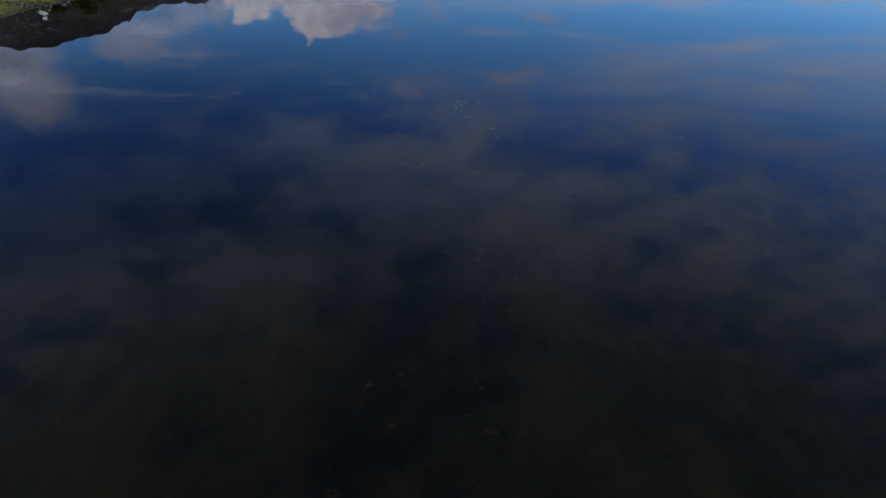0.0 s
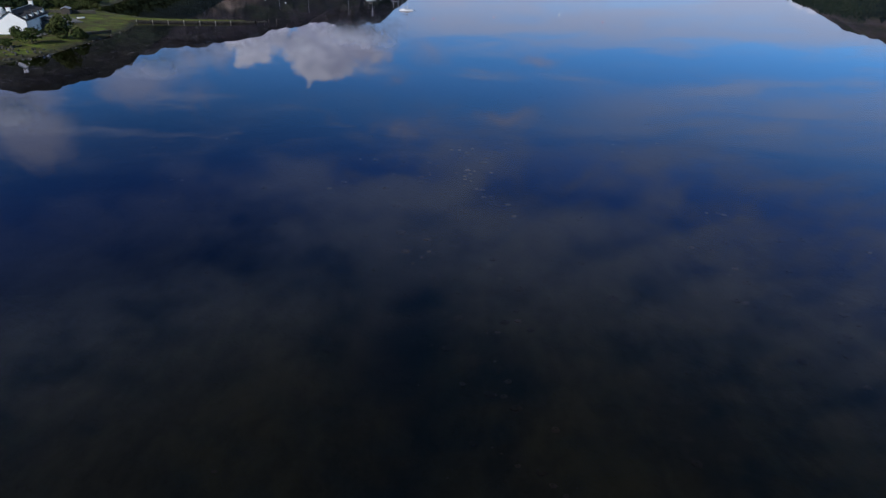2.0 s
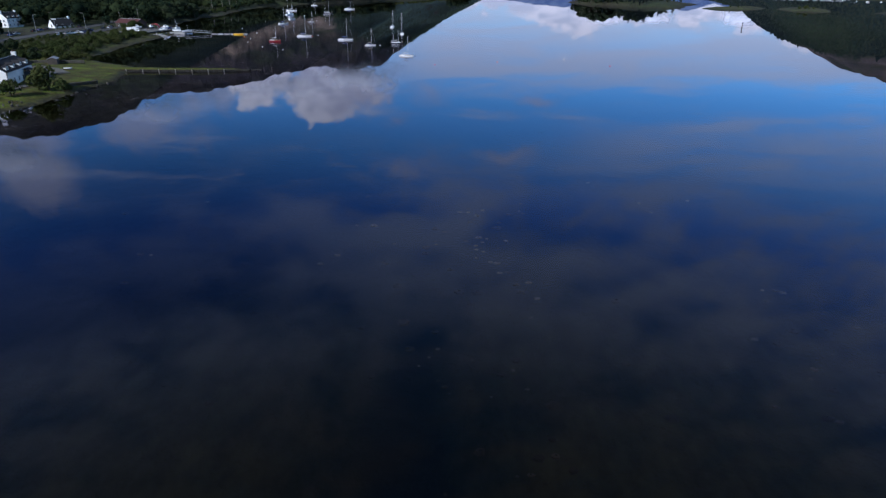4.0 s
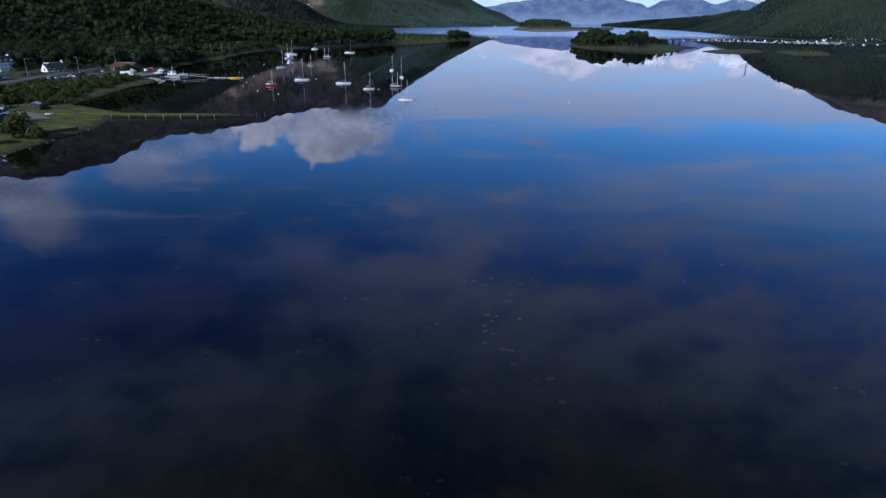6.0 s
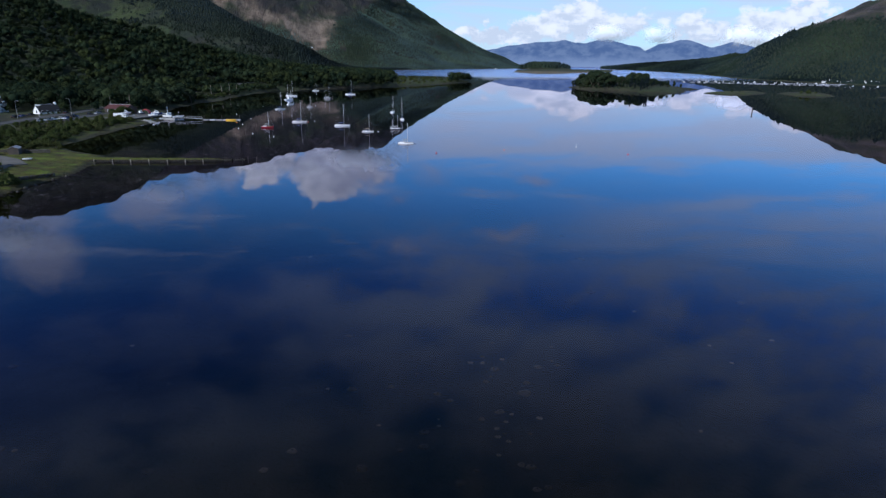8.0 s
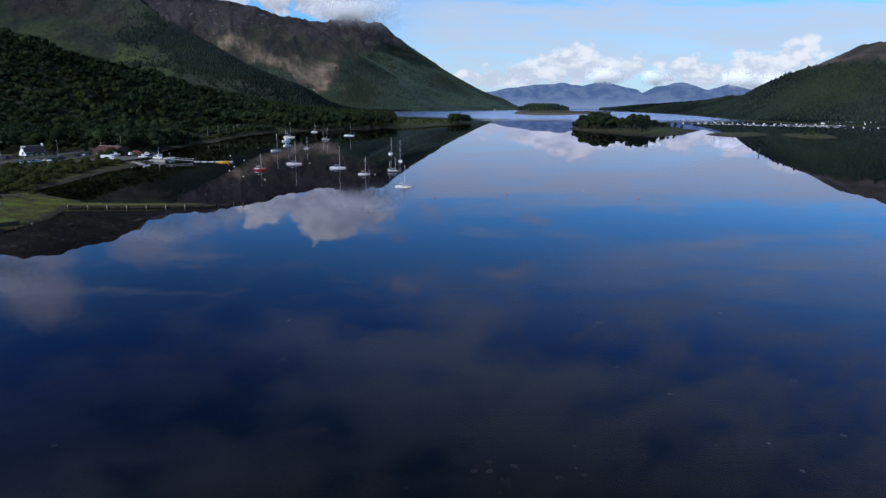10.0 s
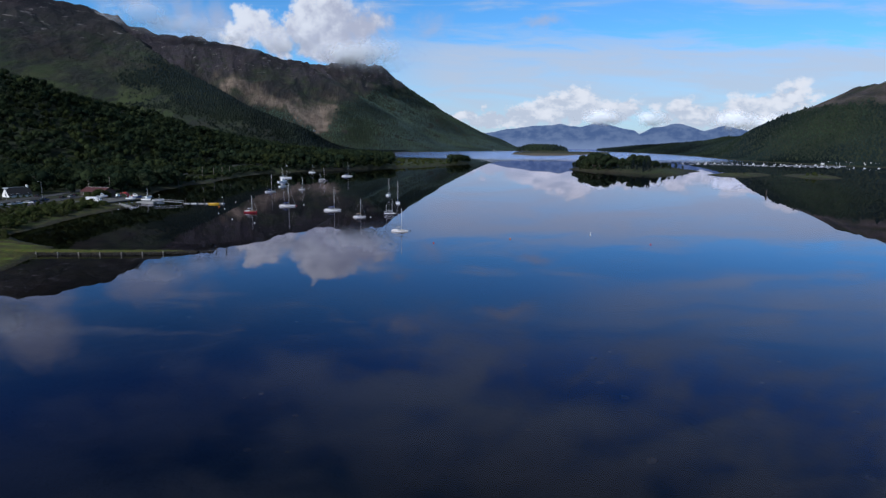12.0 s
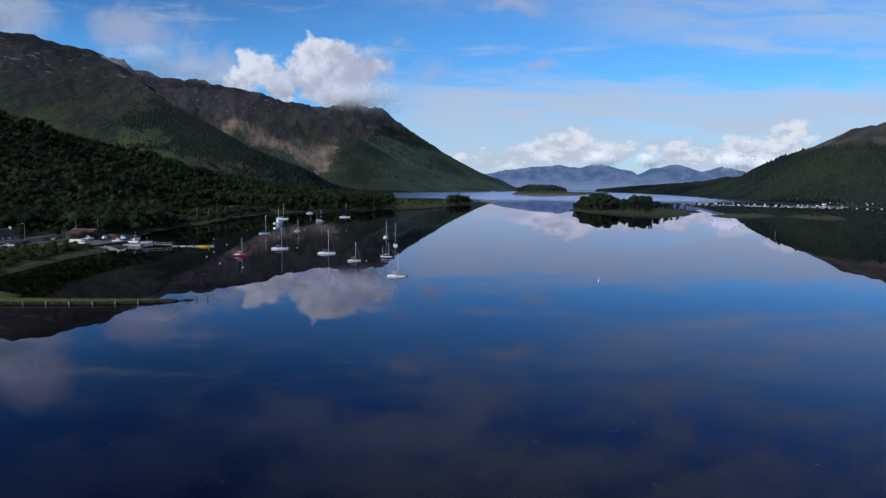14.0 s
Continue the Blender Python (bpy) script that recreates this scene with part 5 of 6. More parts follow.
def moor_boats():
    white = "white sloop with bare mast lying at a mooring"
    moor(make_sailboat(6.4, 8.9, GEL_WHITE, CANVAS_GREY, "small white sloop with a pale deck at its mooring"), -18.5, 331, -6)
    moor(make_sailboat(8.2, 11.6, GEL_WHITE, CANVAS_BLUE, "white cruising sloop with a raked forestay and blue sail cover"), -57, 400, 8)
    moor(make_sailboat(8.2, 12.2, GEL_WHITE, CANVAS_BLUE, "white cruising sloop with a tall bare mast on calm water"), -84, 418, 12)
    moor(make_sailboat(6.0, 8.2, GEL_RED, CANVAS_GREY, "small red-hulled sailing boat with white cabin", 1, 0.13), -93.3, 387, 4)
    moor(make_sailboat(5.6, 8.4, GEL_WHITE, TEAK, "small white sailing boat with brown sail cover"), -40, 374, 14)
    moor(make_sailboat(6.6, 7.2, GEL_NAVY, CANVAS_GREY, "dark blue two-masted ketch lying at a mooring", 2), -27, 386, 2)
    moor(make_sailboat(8.4, 11.0, GEL_WHITE, CANVAS_GREY, "white sloop seen end on at its mooring"), -38, 492, 84)
    moor(make_sailboat(8.4, 12.4, GEL_WHITE, CANVAS_BLUE, "white sloop with dark waterline at its mooring"), -28, 441, 97)
    moor(make_sailboat(7.4, 12.0, GEL_WHITE, CANVAS_BLUE, white), -118, 507, 42)
    moor(make_sailboat(7.8, 11.0, GEL_WHITE, CANVAS_GREY, white), -123, 556, 65)
    moor(make_motorboat(8.5, GEL_WHITE, "white cabin cruiser moored among yachts"), -137, 608, 55)
    moor(make_sailboat(10.5, 14.0, GEL_WHITE, CANVAS_GREY, "large white two-masted yacht near the wooded shore", 2), -149, 665, 4)
    moor(make_sailboat(4.6, 8.6, CANVAS_GREY, CANVAS_GREY, "small grey sailing boat on dark water"), -102, 528, 20)
    moor(make_sailboat(7.0, 9.8, GEL_WHITE, CANVAS_GREY, white), -148, 771, 5)
    moor(make_sailboat(8.4, 11.0, GEL_NAVY, CANVAS_GREY, "dark-hulled two-masted yacht at a mooring", 2), -108, 632, 0)
    moor(make_sailboat(10.2, 14.0, GEL_WHITE, CANVAS_BLUE, "large white sloop with dark sail cover near the spit"), -99, 704, 6)


def make_buoy(radius, mat, label, stick=False):
    buoy = holder("mooring_buoy", label, "buoy", "mooring buoys")
    bm = bmesh.new()
    ball(bm, (0, 0, radius * 0.35), radius, 0.92, 2)
    part("float", bm, mat, buoy, smooth=True)
    bm = bmesh.new()
    tube(bm, (0, 0, radius * 1.1), (0, 0, radius * 1.55), radius * 0.16, radius * 0.16, 6)
    ball(bm, (0, 0, radius * 1.6), radius * 0.22, 0.6, 1)
    part("ring", bm, CHROME, buoy)
    if stick:
        bm = bmesh.new()
        tube(bm, (0, 0, radius), (0, 0, radius + 0.8), 0.06, 0.05, 7)
        box(bm, (0, 0, radius + 0.85), (0.28, 0.06, 0.28), 0.02)
        part("topmark", bm, mat, buoy)
    return buoy


def set_buoys():
    kinds = {"w": (0.27, FLOAT_WHITE, "round white mooring buoy floating on the loch"), "r": (0.26, FLOAT_RED, "round red mooring buoy floating on the loch"),
             "o": (0.26, FLOAT_ORANGE, "orange mooring buoy floating on the loch"), "d": (0.26, FLOAT_DARK, "small dark mooring buoy floating on the loch"),
             "t": (0.28, FLOAT_WHITE, "white marker buoy with a topmark")}
    first = {}
    for k, x, y in (("r", -5, 304), ("o", 22, 315), ("t", 53, 326), ("r", 69, 306), ("d", -14.5, 332), ("w", -35, 375), ("r", -79.6, 420), ("w", -93, 361),
                    ("w", -107, 383), ("o", -117, 411), ("w", -111, 402), ("w", -135, 465), ("w", -138, 533), ("w", -101, 544), ("w", -80, 350), ("w", -39.6, 498),
                    ("w", -77, 425), ("w", -117, 436)):
        if k not in first:
            first[k] = make_buoy(*kinds[k], stick=k == "t")
            first[k].matrix_basis = pose(x, y, 0, 3, 4, 0)
        else:
            copy_thing(first[k], pose(x, y, 0, 4, -3, 40))


def set_stand_in_post():
    """A stout dark post, alone in the channel, standing in for an unidentified shape."""
    post = holder("channel_post", "dark timber post standing in for an unidentified shape on calm water", "marker post")
    bm = bmesh.new()
    tube(bm, (0, 0, -3), (0.05, 0, 3.2), 0.42, 0.34, 10)
    part("shaft", bm, TIMBER_DARK, post)
    bm = bmesh.new()
    box(bm, (0.05, 0, 3.4), (1.0, 1.0, 0.6), 0.08)
    part("topmark", bm, FLOAT_DARK, post)
    post.matrix_basis = pose(222, 528, 0)


# ---- causeway, pier and yard ----
def make_rock(bm, centre, size, rng, squash=0.6):
    made = bmesh.ops.create_icosphere(bm, subdivisions=1, radius=1.0)["verts"]
    for v in made:
        v.co *= rng.uniform(0.72, 1.2)
    m = Matrix.Translation(centre) @ Euler((rng.uniform(0, 6), rng.uniform(0, 6), rng.uniform(0, 6))).to_matrix().to_4x4()
    bmesh.ops.transform(bm, matrix=m @ Matrix.Diagonal((size, size * rng.uniform(0.6, 1.0), size * squash, 1)), verts=made)


def build_causeway():
    rng = random.Random(5)
    way = holder("causeway", "grass-topped stone causeway with timber posts running into the loch", "causeway")
    axis = [(-132, 277.0, 5.6, 1.6), (-124, 277.0, 5.0, 1.35), (-116, 277.2, 4.4, 1.15), (-104, 277.6, 3.8, 1.05), (-92, 278.6, 3.5, 0.98), (-85, 279.6, 3.0, 0.9), (-80, 280.8, 2.4, 0.7), (-76, 282.2, 1.8, 0.4)]
    line = []
    for a, b in zip(axis, axis[1:]):
        n = max(2, int((b[0] - a[0]) / 0.8))
        line += [[a[i] + (b[i] - a[i]) * k / n for i in range(4)] for k in range(n)]
    line.append(list(axis[-1]))
    bm = bmesh.new()
    rings = []
    for x, y, w, h in line:
        j = [rng.uniform(-0.12, 0.12) for _ in range(7)]
        prof = ((-0.5, -1.2), (-0.47, 0.1), (-0.43, h * 0.75), (-0.28, h + 0.05), (0.0, h + 0.12), (0.30, h), (0.45, h * 0.6), (0.52, -1.2))
        rings.append([(x, y + w * k + (j[i % 7] if z > -1 else 0), z + (j[(i + 3) % 7] * 0.9 if z > 0.5 else 0)) for i, (k, z) in enumerate(prof)])
    loft(bm, rings)
    part("bank", bm, TURF_BANK, way, "rough grassy bank")
    # stones of the outer face
    shapes = []
    for k in range(8):
        bm = bmesh.new()
        make_rock(bm, (0, 0, 0), 0.34, rng, 0.75)
        me = bpy.data.meshes.new("stone")
        bm.to_mesh(me)
        bm.free()
        me.materials.append(STONE_DARK)
        shapes.append(me)
    xs = [p[0] for p in line]
    count = 0
    for x in np.arange(-121, -76, 0.62):
        y, w, h = (float(np.interp(x, xs, [p[i] for p in line])) for i in (1, 2, 3))
        for z in (0.0, 0.42, 0.84):
            if z > h * 0.62 or count > 230:
                continue
            ob = new("stone", shapes[rng.randrange(8)])
            ob.matrix_basis = pose(x + rng.uniform(-0.2, 0.2), y - w * 0.47 + z * 0.08, z + rng.uniform(-0.1, 0.1), rng.uniform(0, 360), rng.uniform(0, 360), rng.uniform(0, 360))
            ob.parent = way
            count += 1
    for k in range(22):
        ob = new("stone", shapes[rng.randrange(8)])
        s = rng.uniform(0, 1)
        ob.matrix_basis = pose(-78 + 6.5 * s + rng.uniform(-0.3, 0.3), 281.6 + 2.4 * s + rng.uniform(-0.6, 0.6), 0.1 + rng.uniform(-0.1, 0.2) * (1 - s), rng.uniform(0, 360), 0, rng.uniform(0, 360)) @ Matrix.Diagonal((1.3, 1.3, 1.0, 1))
        ob.parent = way
    for x, y in ((-120.4, 274.6), (-114.2, 274.7), (-108.2, 275.1), (-102.2, 275.5), (-96.2, 276.0), (-90.3, 276.6), (-84.6, 277.6)):
        bm = bmesh.new()
        tube(bm, (x, y, -1.0), (x + rng.uniform(-0.08, 0.08), y - 0.1, 1.0), 0.16, 0.14, 8)
        part("post", bm, TIMBER, way, "weathered upright timber post")
    for x, y, h in ((-71.2, 284.2, 0.9), (-68.2, 284.4, 1.0), (-73.0, 283.6, 0.5)):
        pile = holder("timber_pile", "old timber pile standing alone in the water", "post", "old piles")
        bm = bmesh.new()
        tube(bm, (0, 0, -1.5), (rng.uniform(-0.1, 0.1), 0, h), 0.16, 0.13, 8)
        part("shaft", bm, TIMBER_DARK, pile)
        pile.matrix_basis = pose(x, y, 0)


def make_bank_material():
    m, n, out = material("bank_turf_and_stone")
    co = place(n)
    x, y, z = n.split(co)
    f = n.noise(co, 0.9, 6, 0.65)
    g = n.noise(co, 4.0, 4, 0.6)
    turf = n.mix(n.step(f, 0.36, 0.66), (0.056, 0.076, 0.012), (0.080, 0.074, 0.02))
    turf = n.mix(n.math("MULTIPLY", n.step(g, 0.5, 0.75), 0.6), turf, (0.06, 0.085, 0.02))
    side = n.mix(n.step(g, 0.4, 0.65), (0.018, 0.016, 0.012), (0.05, 0.043, 0.032))
    col = n.mix(n.step(n.math("ADD", z, n.math("MULTIPLY_ADD", f, 0.8, -0.4)), 0.62, 0.98), side, turf)
    surface(n, out, col, 0.95, 0, bump(n, g, 0.8, 0.15), 0.2)
    return m


TURF_BANK = make_bank_material()


def build_pier():
    pier = holder("landing_pier", "pale timber gangway and floating pontoons of a small boatyard", "pier")
    bm = bmesh.new()
    box(bm, (-160.5, 424.0, 0.55), (9.0, 4.0, 1.1), 0.08)
    part("abutment", bm, CONCRETE, pier, "worn concrete landing stage")
    a, b = Vector((-156.2, 424.2, 1.55)), Vector((-141.5, 425.0, 0.7))
    for k in range(30):
        p = a.lerp(b, (k + 0.5) / 30)
        bm = bmesh.new()
        box(bm, p, (0.46, 1.6, 0.07), 0.01, (b - a).to_track_quat("X", "Z").to_matrix().to_4x4())
        part("plank", bm, TIMBER if k % 3 else DECK, pier)
    for side in (-0.8, 0.8):
        off = Vector((0, side, 0))
        bm = bmesh.new()
        tube(bm, a + off, b + off, 0.09, 0.09, 6)
        tube(bm, a + off + Vector((0, 0, 1.0)), b + off + Vector((0, 0, 1.0)), 0.05, 0.05, 6)
        for k in range(8):
            p = a.lerp(b, k / 7) + off
            tube(bm, p, p + Vector((0, 0, 1.0)), 0.04, 0.04, 6)
        part("handrail", bm, GALV, pier)
    for k in range(4):
        x = -139.6 + k * 3.9
        bm = bmesh.new()
        box(bm, (x, 425.3 + 0.15 * k, 0.14), (3.1, 1.5, 0.46), 0.06)
        raft = part("pontoon", bm, DECK if k % 2 else CONCRETE, pier, "pale floating pontoon section")
        bm = bmesh.new()
        for s in (-1, 1):
            box(bm, (x + s * 1.5, 425.3 + 0.15 * k - 0.6, 0.48), (0.14, 0.10, 0.26), 0.02)
        part("cleat", bm, GALV, raft)
    bm = bmesh.new()
    box(bm, (-121.4, 426.2, 0.22), (2.6, 2.0, 0.6), 0.06)
    part("pontoon", bm, GALV, pier, "grey end pontoon")
    for x, y in ((-141.0, 427.0), (-131.0, 427.4), (-121.0, 428.0)):
        bm = bmesh.new()
        tube(bm, (x, y, -2), (x, y, 2.6), 0.14, 0.14, 8)
        part("pile", bm, TIMBER_DARK, pier)
    moor(make_motorboat(5.6, GEL_YELLOW, "bright yellow workboat tied to the pontoon", "workboat", "boatyard boats", False), -124.6, 424.2, 3)


def make_trailer_boat(length, hull_mat, label, x, y, turn, mast=0.0):
    boat = make_motorboat(length, hull_mat, label, "boat ashore", "boatyard boats", cabin=mast == 0)
    if mast:
        bm = bmesh.new()
        tube(bm, (0.1 * length, 0, 0.4), (0.08 * length, 0, mast), 0.07, 0.04, 7)
        part("mast", bm, ALLOY, boat)
    bm = bmesh.new()
    for s in (-0.25, 0.2):
        box(bm, (s * length, 0, -0.32), (0.18, length * 0.30, 0.12), 0.02)
        for side in (-1, 1):
            tube(bm, (s * length, side * length * 0.14, -0.95), (s * length, side * length * 0.12, -0.2), 0.05, 0.05, 6)
    box(bm, (0, 0, -0.42), (length * 0.9, 0.14, 0.12), 0.02)
    part("cradle", bm, GALV, boat)
    boat.matrix_basis = stand(x, y, 0.93, turn)


def prism_roof(bm, w, l, base, ridge, over, thick):
    """Two roof slopes of some thickness over a plan w by l, ridge along y."""
    for side in (-1, 1):
        a = Vector((side * (w / 2 + over), 0, base - over * (ridge - base) / (w / 2)))
        b = Vector((0, 0, ridge))
        nrm = Vector((side * (ridge - base), 0, w / 2)).normalized() * thick
        rings = []
        for y in (-l / 2 - over, l / 2 + over):
            o = Vector((0, y, 0))
            rings.append([a + o, b + o, b + o + nrm, a + o + nrm])
        loft(bm, rings)
    return bm


def wall_shell(bm, w, l, eaves, ridge):
    loft(bm, [[(-w / 2, y, -0.8), (w / 2, y, -0.8), (w / 2, y, eaves), (0, y, ridge), (-w / 2, y, eaves)] for y in (-l / 2, l / 2)])
    return bm


def add_window(house, x, y, z, wide, tall, side, frame_mat=None):
    """A window on a wall: side x is a long wall (sign in x), side y a gable."""
    frame_mat = frame_mat or FRAME_WHITE
    ax = side[0]
    s = 1 if side[1] == "+" else -1
    bm = bmesh.new()
    t = 0.09

    def slab(u, v, su, sv, depth, out_by):
        if ax == "x":
            box(bm, (x + s * out_by, y + u, z + v), (depth, su, sv), 0.008)
        else:
            box(bm, (x + u, y + s * out_by, z + v), (su, depth, sv), 0.008)

    slab(0, tall / 2, wide + t, t, 0.12, 0.04)
    slab(0, -tall / 2, wide + 0.24, t, 0.2, 0.07)
    slab(-wide / 2, 0, t, tall, 0.12, 0.04)
    slab(wide / 2, 0, t, tall, 0.12, 0.04)
    slab(0, 0, wide, 0.05, 0.07, 0.03)
    slab(0, 0, 0.05, tall, 0.07, 0.03)
    win = part("window", bm, frame_mat, house)
    bm = bmesh.new()
    slab(0, 0, wide - 0.02, tall - 0.02, 0.03, 0.015)
    part("pane", bm, GLASS, win)


def make_house(name, label, w, l, eaves, ridge, wall_mat, roof_mat, dormers=0, chimneys=(0.45, -0.45), rows=1, bays=4, door=True, gable_windows=1):
    house = holder(name, label, "house")
    bm = bmesh.new()
    wall_shell(bm, w, l, eaves, ridge - 0.05)
    part("wall", bm, wall_mat, house)
    bm = bmesh.new()
    prism_roof(bm, w, l, eaves, ridge, 0.28, 0.14)
    roof = part("roof", bm, roof_mat, house)
    bm = bmesh.new()
    tube(bm, (0, -l / 2 - 0.25, ridge + 0.12), (0, l / 2 + 0.25, ridge + 0.12), 0.12, 0.12, 6)
    part("ridge_tiles", bm, RENDER_GREY, roof)
    slope = (ridge - eaves) / (w / 2)
    for k in range(14):
        d = (k + 0.5) / 14
        for side in (-1, 1):
            bm = bmesh.new()
            x = side * w / 2 * (1.02 - d)
            box(bm, (x, 0, eaves + (w / 2 - abs(x)) * slope + 0.15), (w / 2 / 14 * 1.1, l + 0.5, 0.03), 0.0, Matrix.Rotation(side * math.atan(slope), 4, "Y"))
            part("slate_course", bm, roof_mat, roof)
    for s in chimneys:
        bm = bmesh.new()
        box(bm, (0, s * l, ridge + 0.35), (1.25, 0.75, 1.5), 0.03)
        box(bm, (0, s * l, ridge + 1.12), (1.4, 0.9, 0.12), 0.02)
        stack = part("chimney", bm, wall_mat, house)
        for q in (-0.35, 0.0, 0.35):
            bm = bmesh.new()
            tube(bm, (q, s * l, ridge + 1.15), (q, s * l, ridge + 1.55), 0.12, 0.10, 8)
            part("chimney_pot", bm, RUST_ROOF, stack)
    for side in ("x+", "x-"):
        sx = w / 2 if side == "x+" else -w / 2
        for r in range(rows):
            z = 1.5 + 2.6 * r
            for b in range(bays):
                y = (b - (bays - 1) / 2) * l / bays
                if door and r == 0 and b == bays // 2 and side == "x+":
                    bm = bmesh.new()
                    box(bm, (sx + 0.03, y, 1.0), (0.1, 0.95, 2.05), 0.02)
                    leaf = part("door", bm, FRAME_DARK, house)
                    bm = bmesh.new()
                    ball(bm, (sx + 0.11, y + 0.35, 1.0), 0.05, 1, 1)
                    part("handle", bm, CHROME, leaf)
                else:
                    add_window(house, sx, y, z, 1.0, 1.35, side)
    for r in range(rows):
        for k in range(gable_windows):
            add_window(house, (k - (gable_windows - 1) / 2) * 2.8 + 0.4, -l / 2, 1.5 + 2.6 * r, 1.0, 1.3, "y-", FRAME_DARK)
    for k in range(dormers):
        y = (k - (dormers - 1) / 2) * l / dormers
        bm = bmesh.new()
        x0 = w / 2 * 0.93
        zb, zt = eaves - 0.15, eaves + 1.25
        loft(bm, [[(x, y - 0.85, zb), (x, y + 0.85, zb), (x, y + 0.85, zt), (x, y, zt + 0.65), (x, y - 0.85, zt)] for x in (x0, x0 - 2.2)])
        d = part("dormer", bm, wall_mat, house)
        bm = bmesh.new()
        for s in (-1, 1):
            loft(bm, [[(x, y, zt + 0.67), (x, y + s * 1.05, zt - 0.10), (x, y + s * 1.05, zt + 0.0), (x, y, zt + 0.79)] for x in (x0 + 0.18, x0 - 2.5)])
        part("dormer_roof", bm, roof_mat, d)
        add_window(house, x0, y, eaves + 0.55, 0.95, 1.05, "x+")
    bm = bmesh.new()
    for s in (-1, 1):
        tube(bm, (s * (w / 2 + 0.30), -l / 2 - 0.2, eaves - 0.22), (s * (w / 2 + 0.30), l / 2 + 0.2, eaves - 0.22), 0.07, 0.07, 6)
        tube(bm, (s * (w / 2 + 0.10), -l / 2 + 0.2, -0.2), (s * (w / 2 + 0.10), -l / 2 + 0.2, eaves - 0.2), 0.05, 0.05, 6)
    part("gutter", bm, FRAME_DARK, house)
    return house


def build_houses():
    near = make_house("lochside_house", "long white-rendered lochside house with slate roof and dormers", 8.4, 20.5, 4.5, 7.2, RENDER_WHITE, SLATE, 4, (0.47, -0.47), 1, 6)
    near.matrix_basis = pose(-140.6, 238.2, 1.7, 0, 0, 13)
    bm = bmesh.new()
    box(bm, (6.0, 4.4, 1.35), (3.4, 4.0, 2.9), 0.04)
    porch = part("porch", bm, FRAME_DARK, near, "dark glazed porch")
    bm = bmesh.new()
    loft(bm, [[(4.2, y, 3.6), (8.0, y, 2.8), (8.0, y, 2.95), (4.2, y, 3.75)] for y in (2.1, 6.7)])
    part("porch_roof", bm, SLATE, porch)
    for y in (3.2, 4.4, 5.6):
        bm = bmesh.new()
        box(bm, (7.72, y, 1.5), (0.06, 0.95, 1.9), 0.01)
        part("pane", bm, GLASS, porch)
    wing = make_house("cottage", "grey-roofed white cottage behind the lochside house", 7.0, 10.0, 3.6, 6.4, RENDER_WHITE, RENDER_GREY, 0, (0.45,), 1, 3)
    wing.matrix_basis = pose(-154.5, 241.0, 1.9, 0, 0, 100)
    tall = make_house("villa", "white villa with dark slate roof, dormers and chimneys beside the road", 9.0, 13.5, 6.0, 9.6, RENDER_WHITE, SLATE, 3, (0.45, -0.45), 2, 4, True, 2)
    tall.matrix_basis = pose(-264, 430, height(-264, 430) + 0.2, 0, 0, -10) @ Matrix.Diagonal((0.84, 0.84, 0.84, 1))
    grey = make_house("terrace_house", "pale grey rendered house with slate roof near the road", 8.5, 12.0, 5.4, 8.4, RENDER_GREY, SLATE, 0, (0.45, -0.45), 2, 3, True, 2)
    grey.matrix_basis = pose(-248, 384, height(-248, 384) + 0.2, 0, 0, 15)
    low = make_house("cottage", "low cottage with dark slate roof and white gable by the road", 7.2, 11.5, 1.5, 5.2, RENDER_WHITE, SLATE, 0, (0.45,), 1, 4)
    low.matrix_basis = pose(-233.5, 430, height(-233.5, 430) - 0.2, 0, 0, -30)
    hall = make_house("boat_store", "low boat store with a red-brown sheet roof", 9.5, 15.0, 2.8, 4.9, TIMBER_DARK, RUST_ROOF, 0, (), 1, 3)
    hall.matrix_basis = pose(-198.5, 446, height(-198.5, 446) - 0.3, 0, 0, 76)
    # houses on the far shores
    far = make_house("far_house", "small white house on the far shore", 7, 11, 3.4, 6.2, RENDER_WHITE, SLATE, 0, (0.45,), 1, 3)
    spots = [(712, 1230, 80), (728, 1215, 60), (745, 1205, 100), (772, 1170, 85), (700, 1255, 30), (752, 1185, 20), (760, 1212, 130), (735, 1240, 75), (778, 1196, 40), (716, 1262, 110), (350, 2840, 70), (-560, 2480, 40), (-520, 2520, 60), (205, 2830, 60)]
    for k, (x, y, a) in enumerate(spots):
        m = stand(x, y, 0.1, a) @ Matrix.Diagonal((0.62, 0.62, 0.62, 1))
        (far if k == 0 else copy_thing(far, Matrix.Identity(4))).matrix_basis = m


def build_shed():
    shed = holder("garden_shed", "small grey corrugated shed on the turf by the causeway", "shed")
    bm = bmesh.new()
    wall_shell(bm, 3.0, 4.2, 2.1, 2.6)
    part("wall", bm, TIMBER_DARK, shed)
    bm = bmesh.new()
    prism_roof(bm, 3.0, 4.2, 2.1, 2.7, 0.2, 0.06)
    part("roof", bm, GALV, shed)
    bm = bmesh.new()
    box(bm, (0.2, -2.13, 0.95), (0.95, 0.06, 1.9), 0.01)
    part("door", bm, TIMBER_DARK, shed)
    shed.matrix_basis = stand(-149, 278, 0, 20)
    wall = holder("boundary_wall", "dark mossy stone wall beside the shed", "wall")
    rng = random.Random(3)
    bm = bmesh.new()
    for k in range(60):
        s = k / 59
        for z in (0.15, 0.55, 0.95):
            make_rock(bm, (-8 + 20 * s, 0.5 * math.sin(s * 6) + rng.uniform(-0.1, 0.1), z), 0.32, rng, 0.7)
    part("stonework", bm, STONE, wall)
    wall.matrix_basis = stand(-152, 281, -0.1, 8)


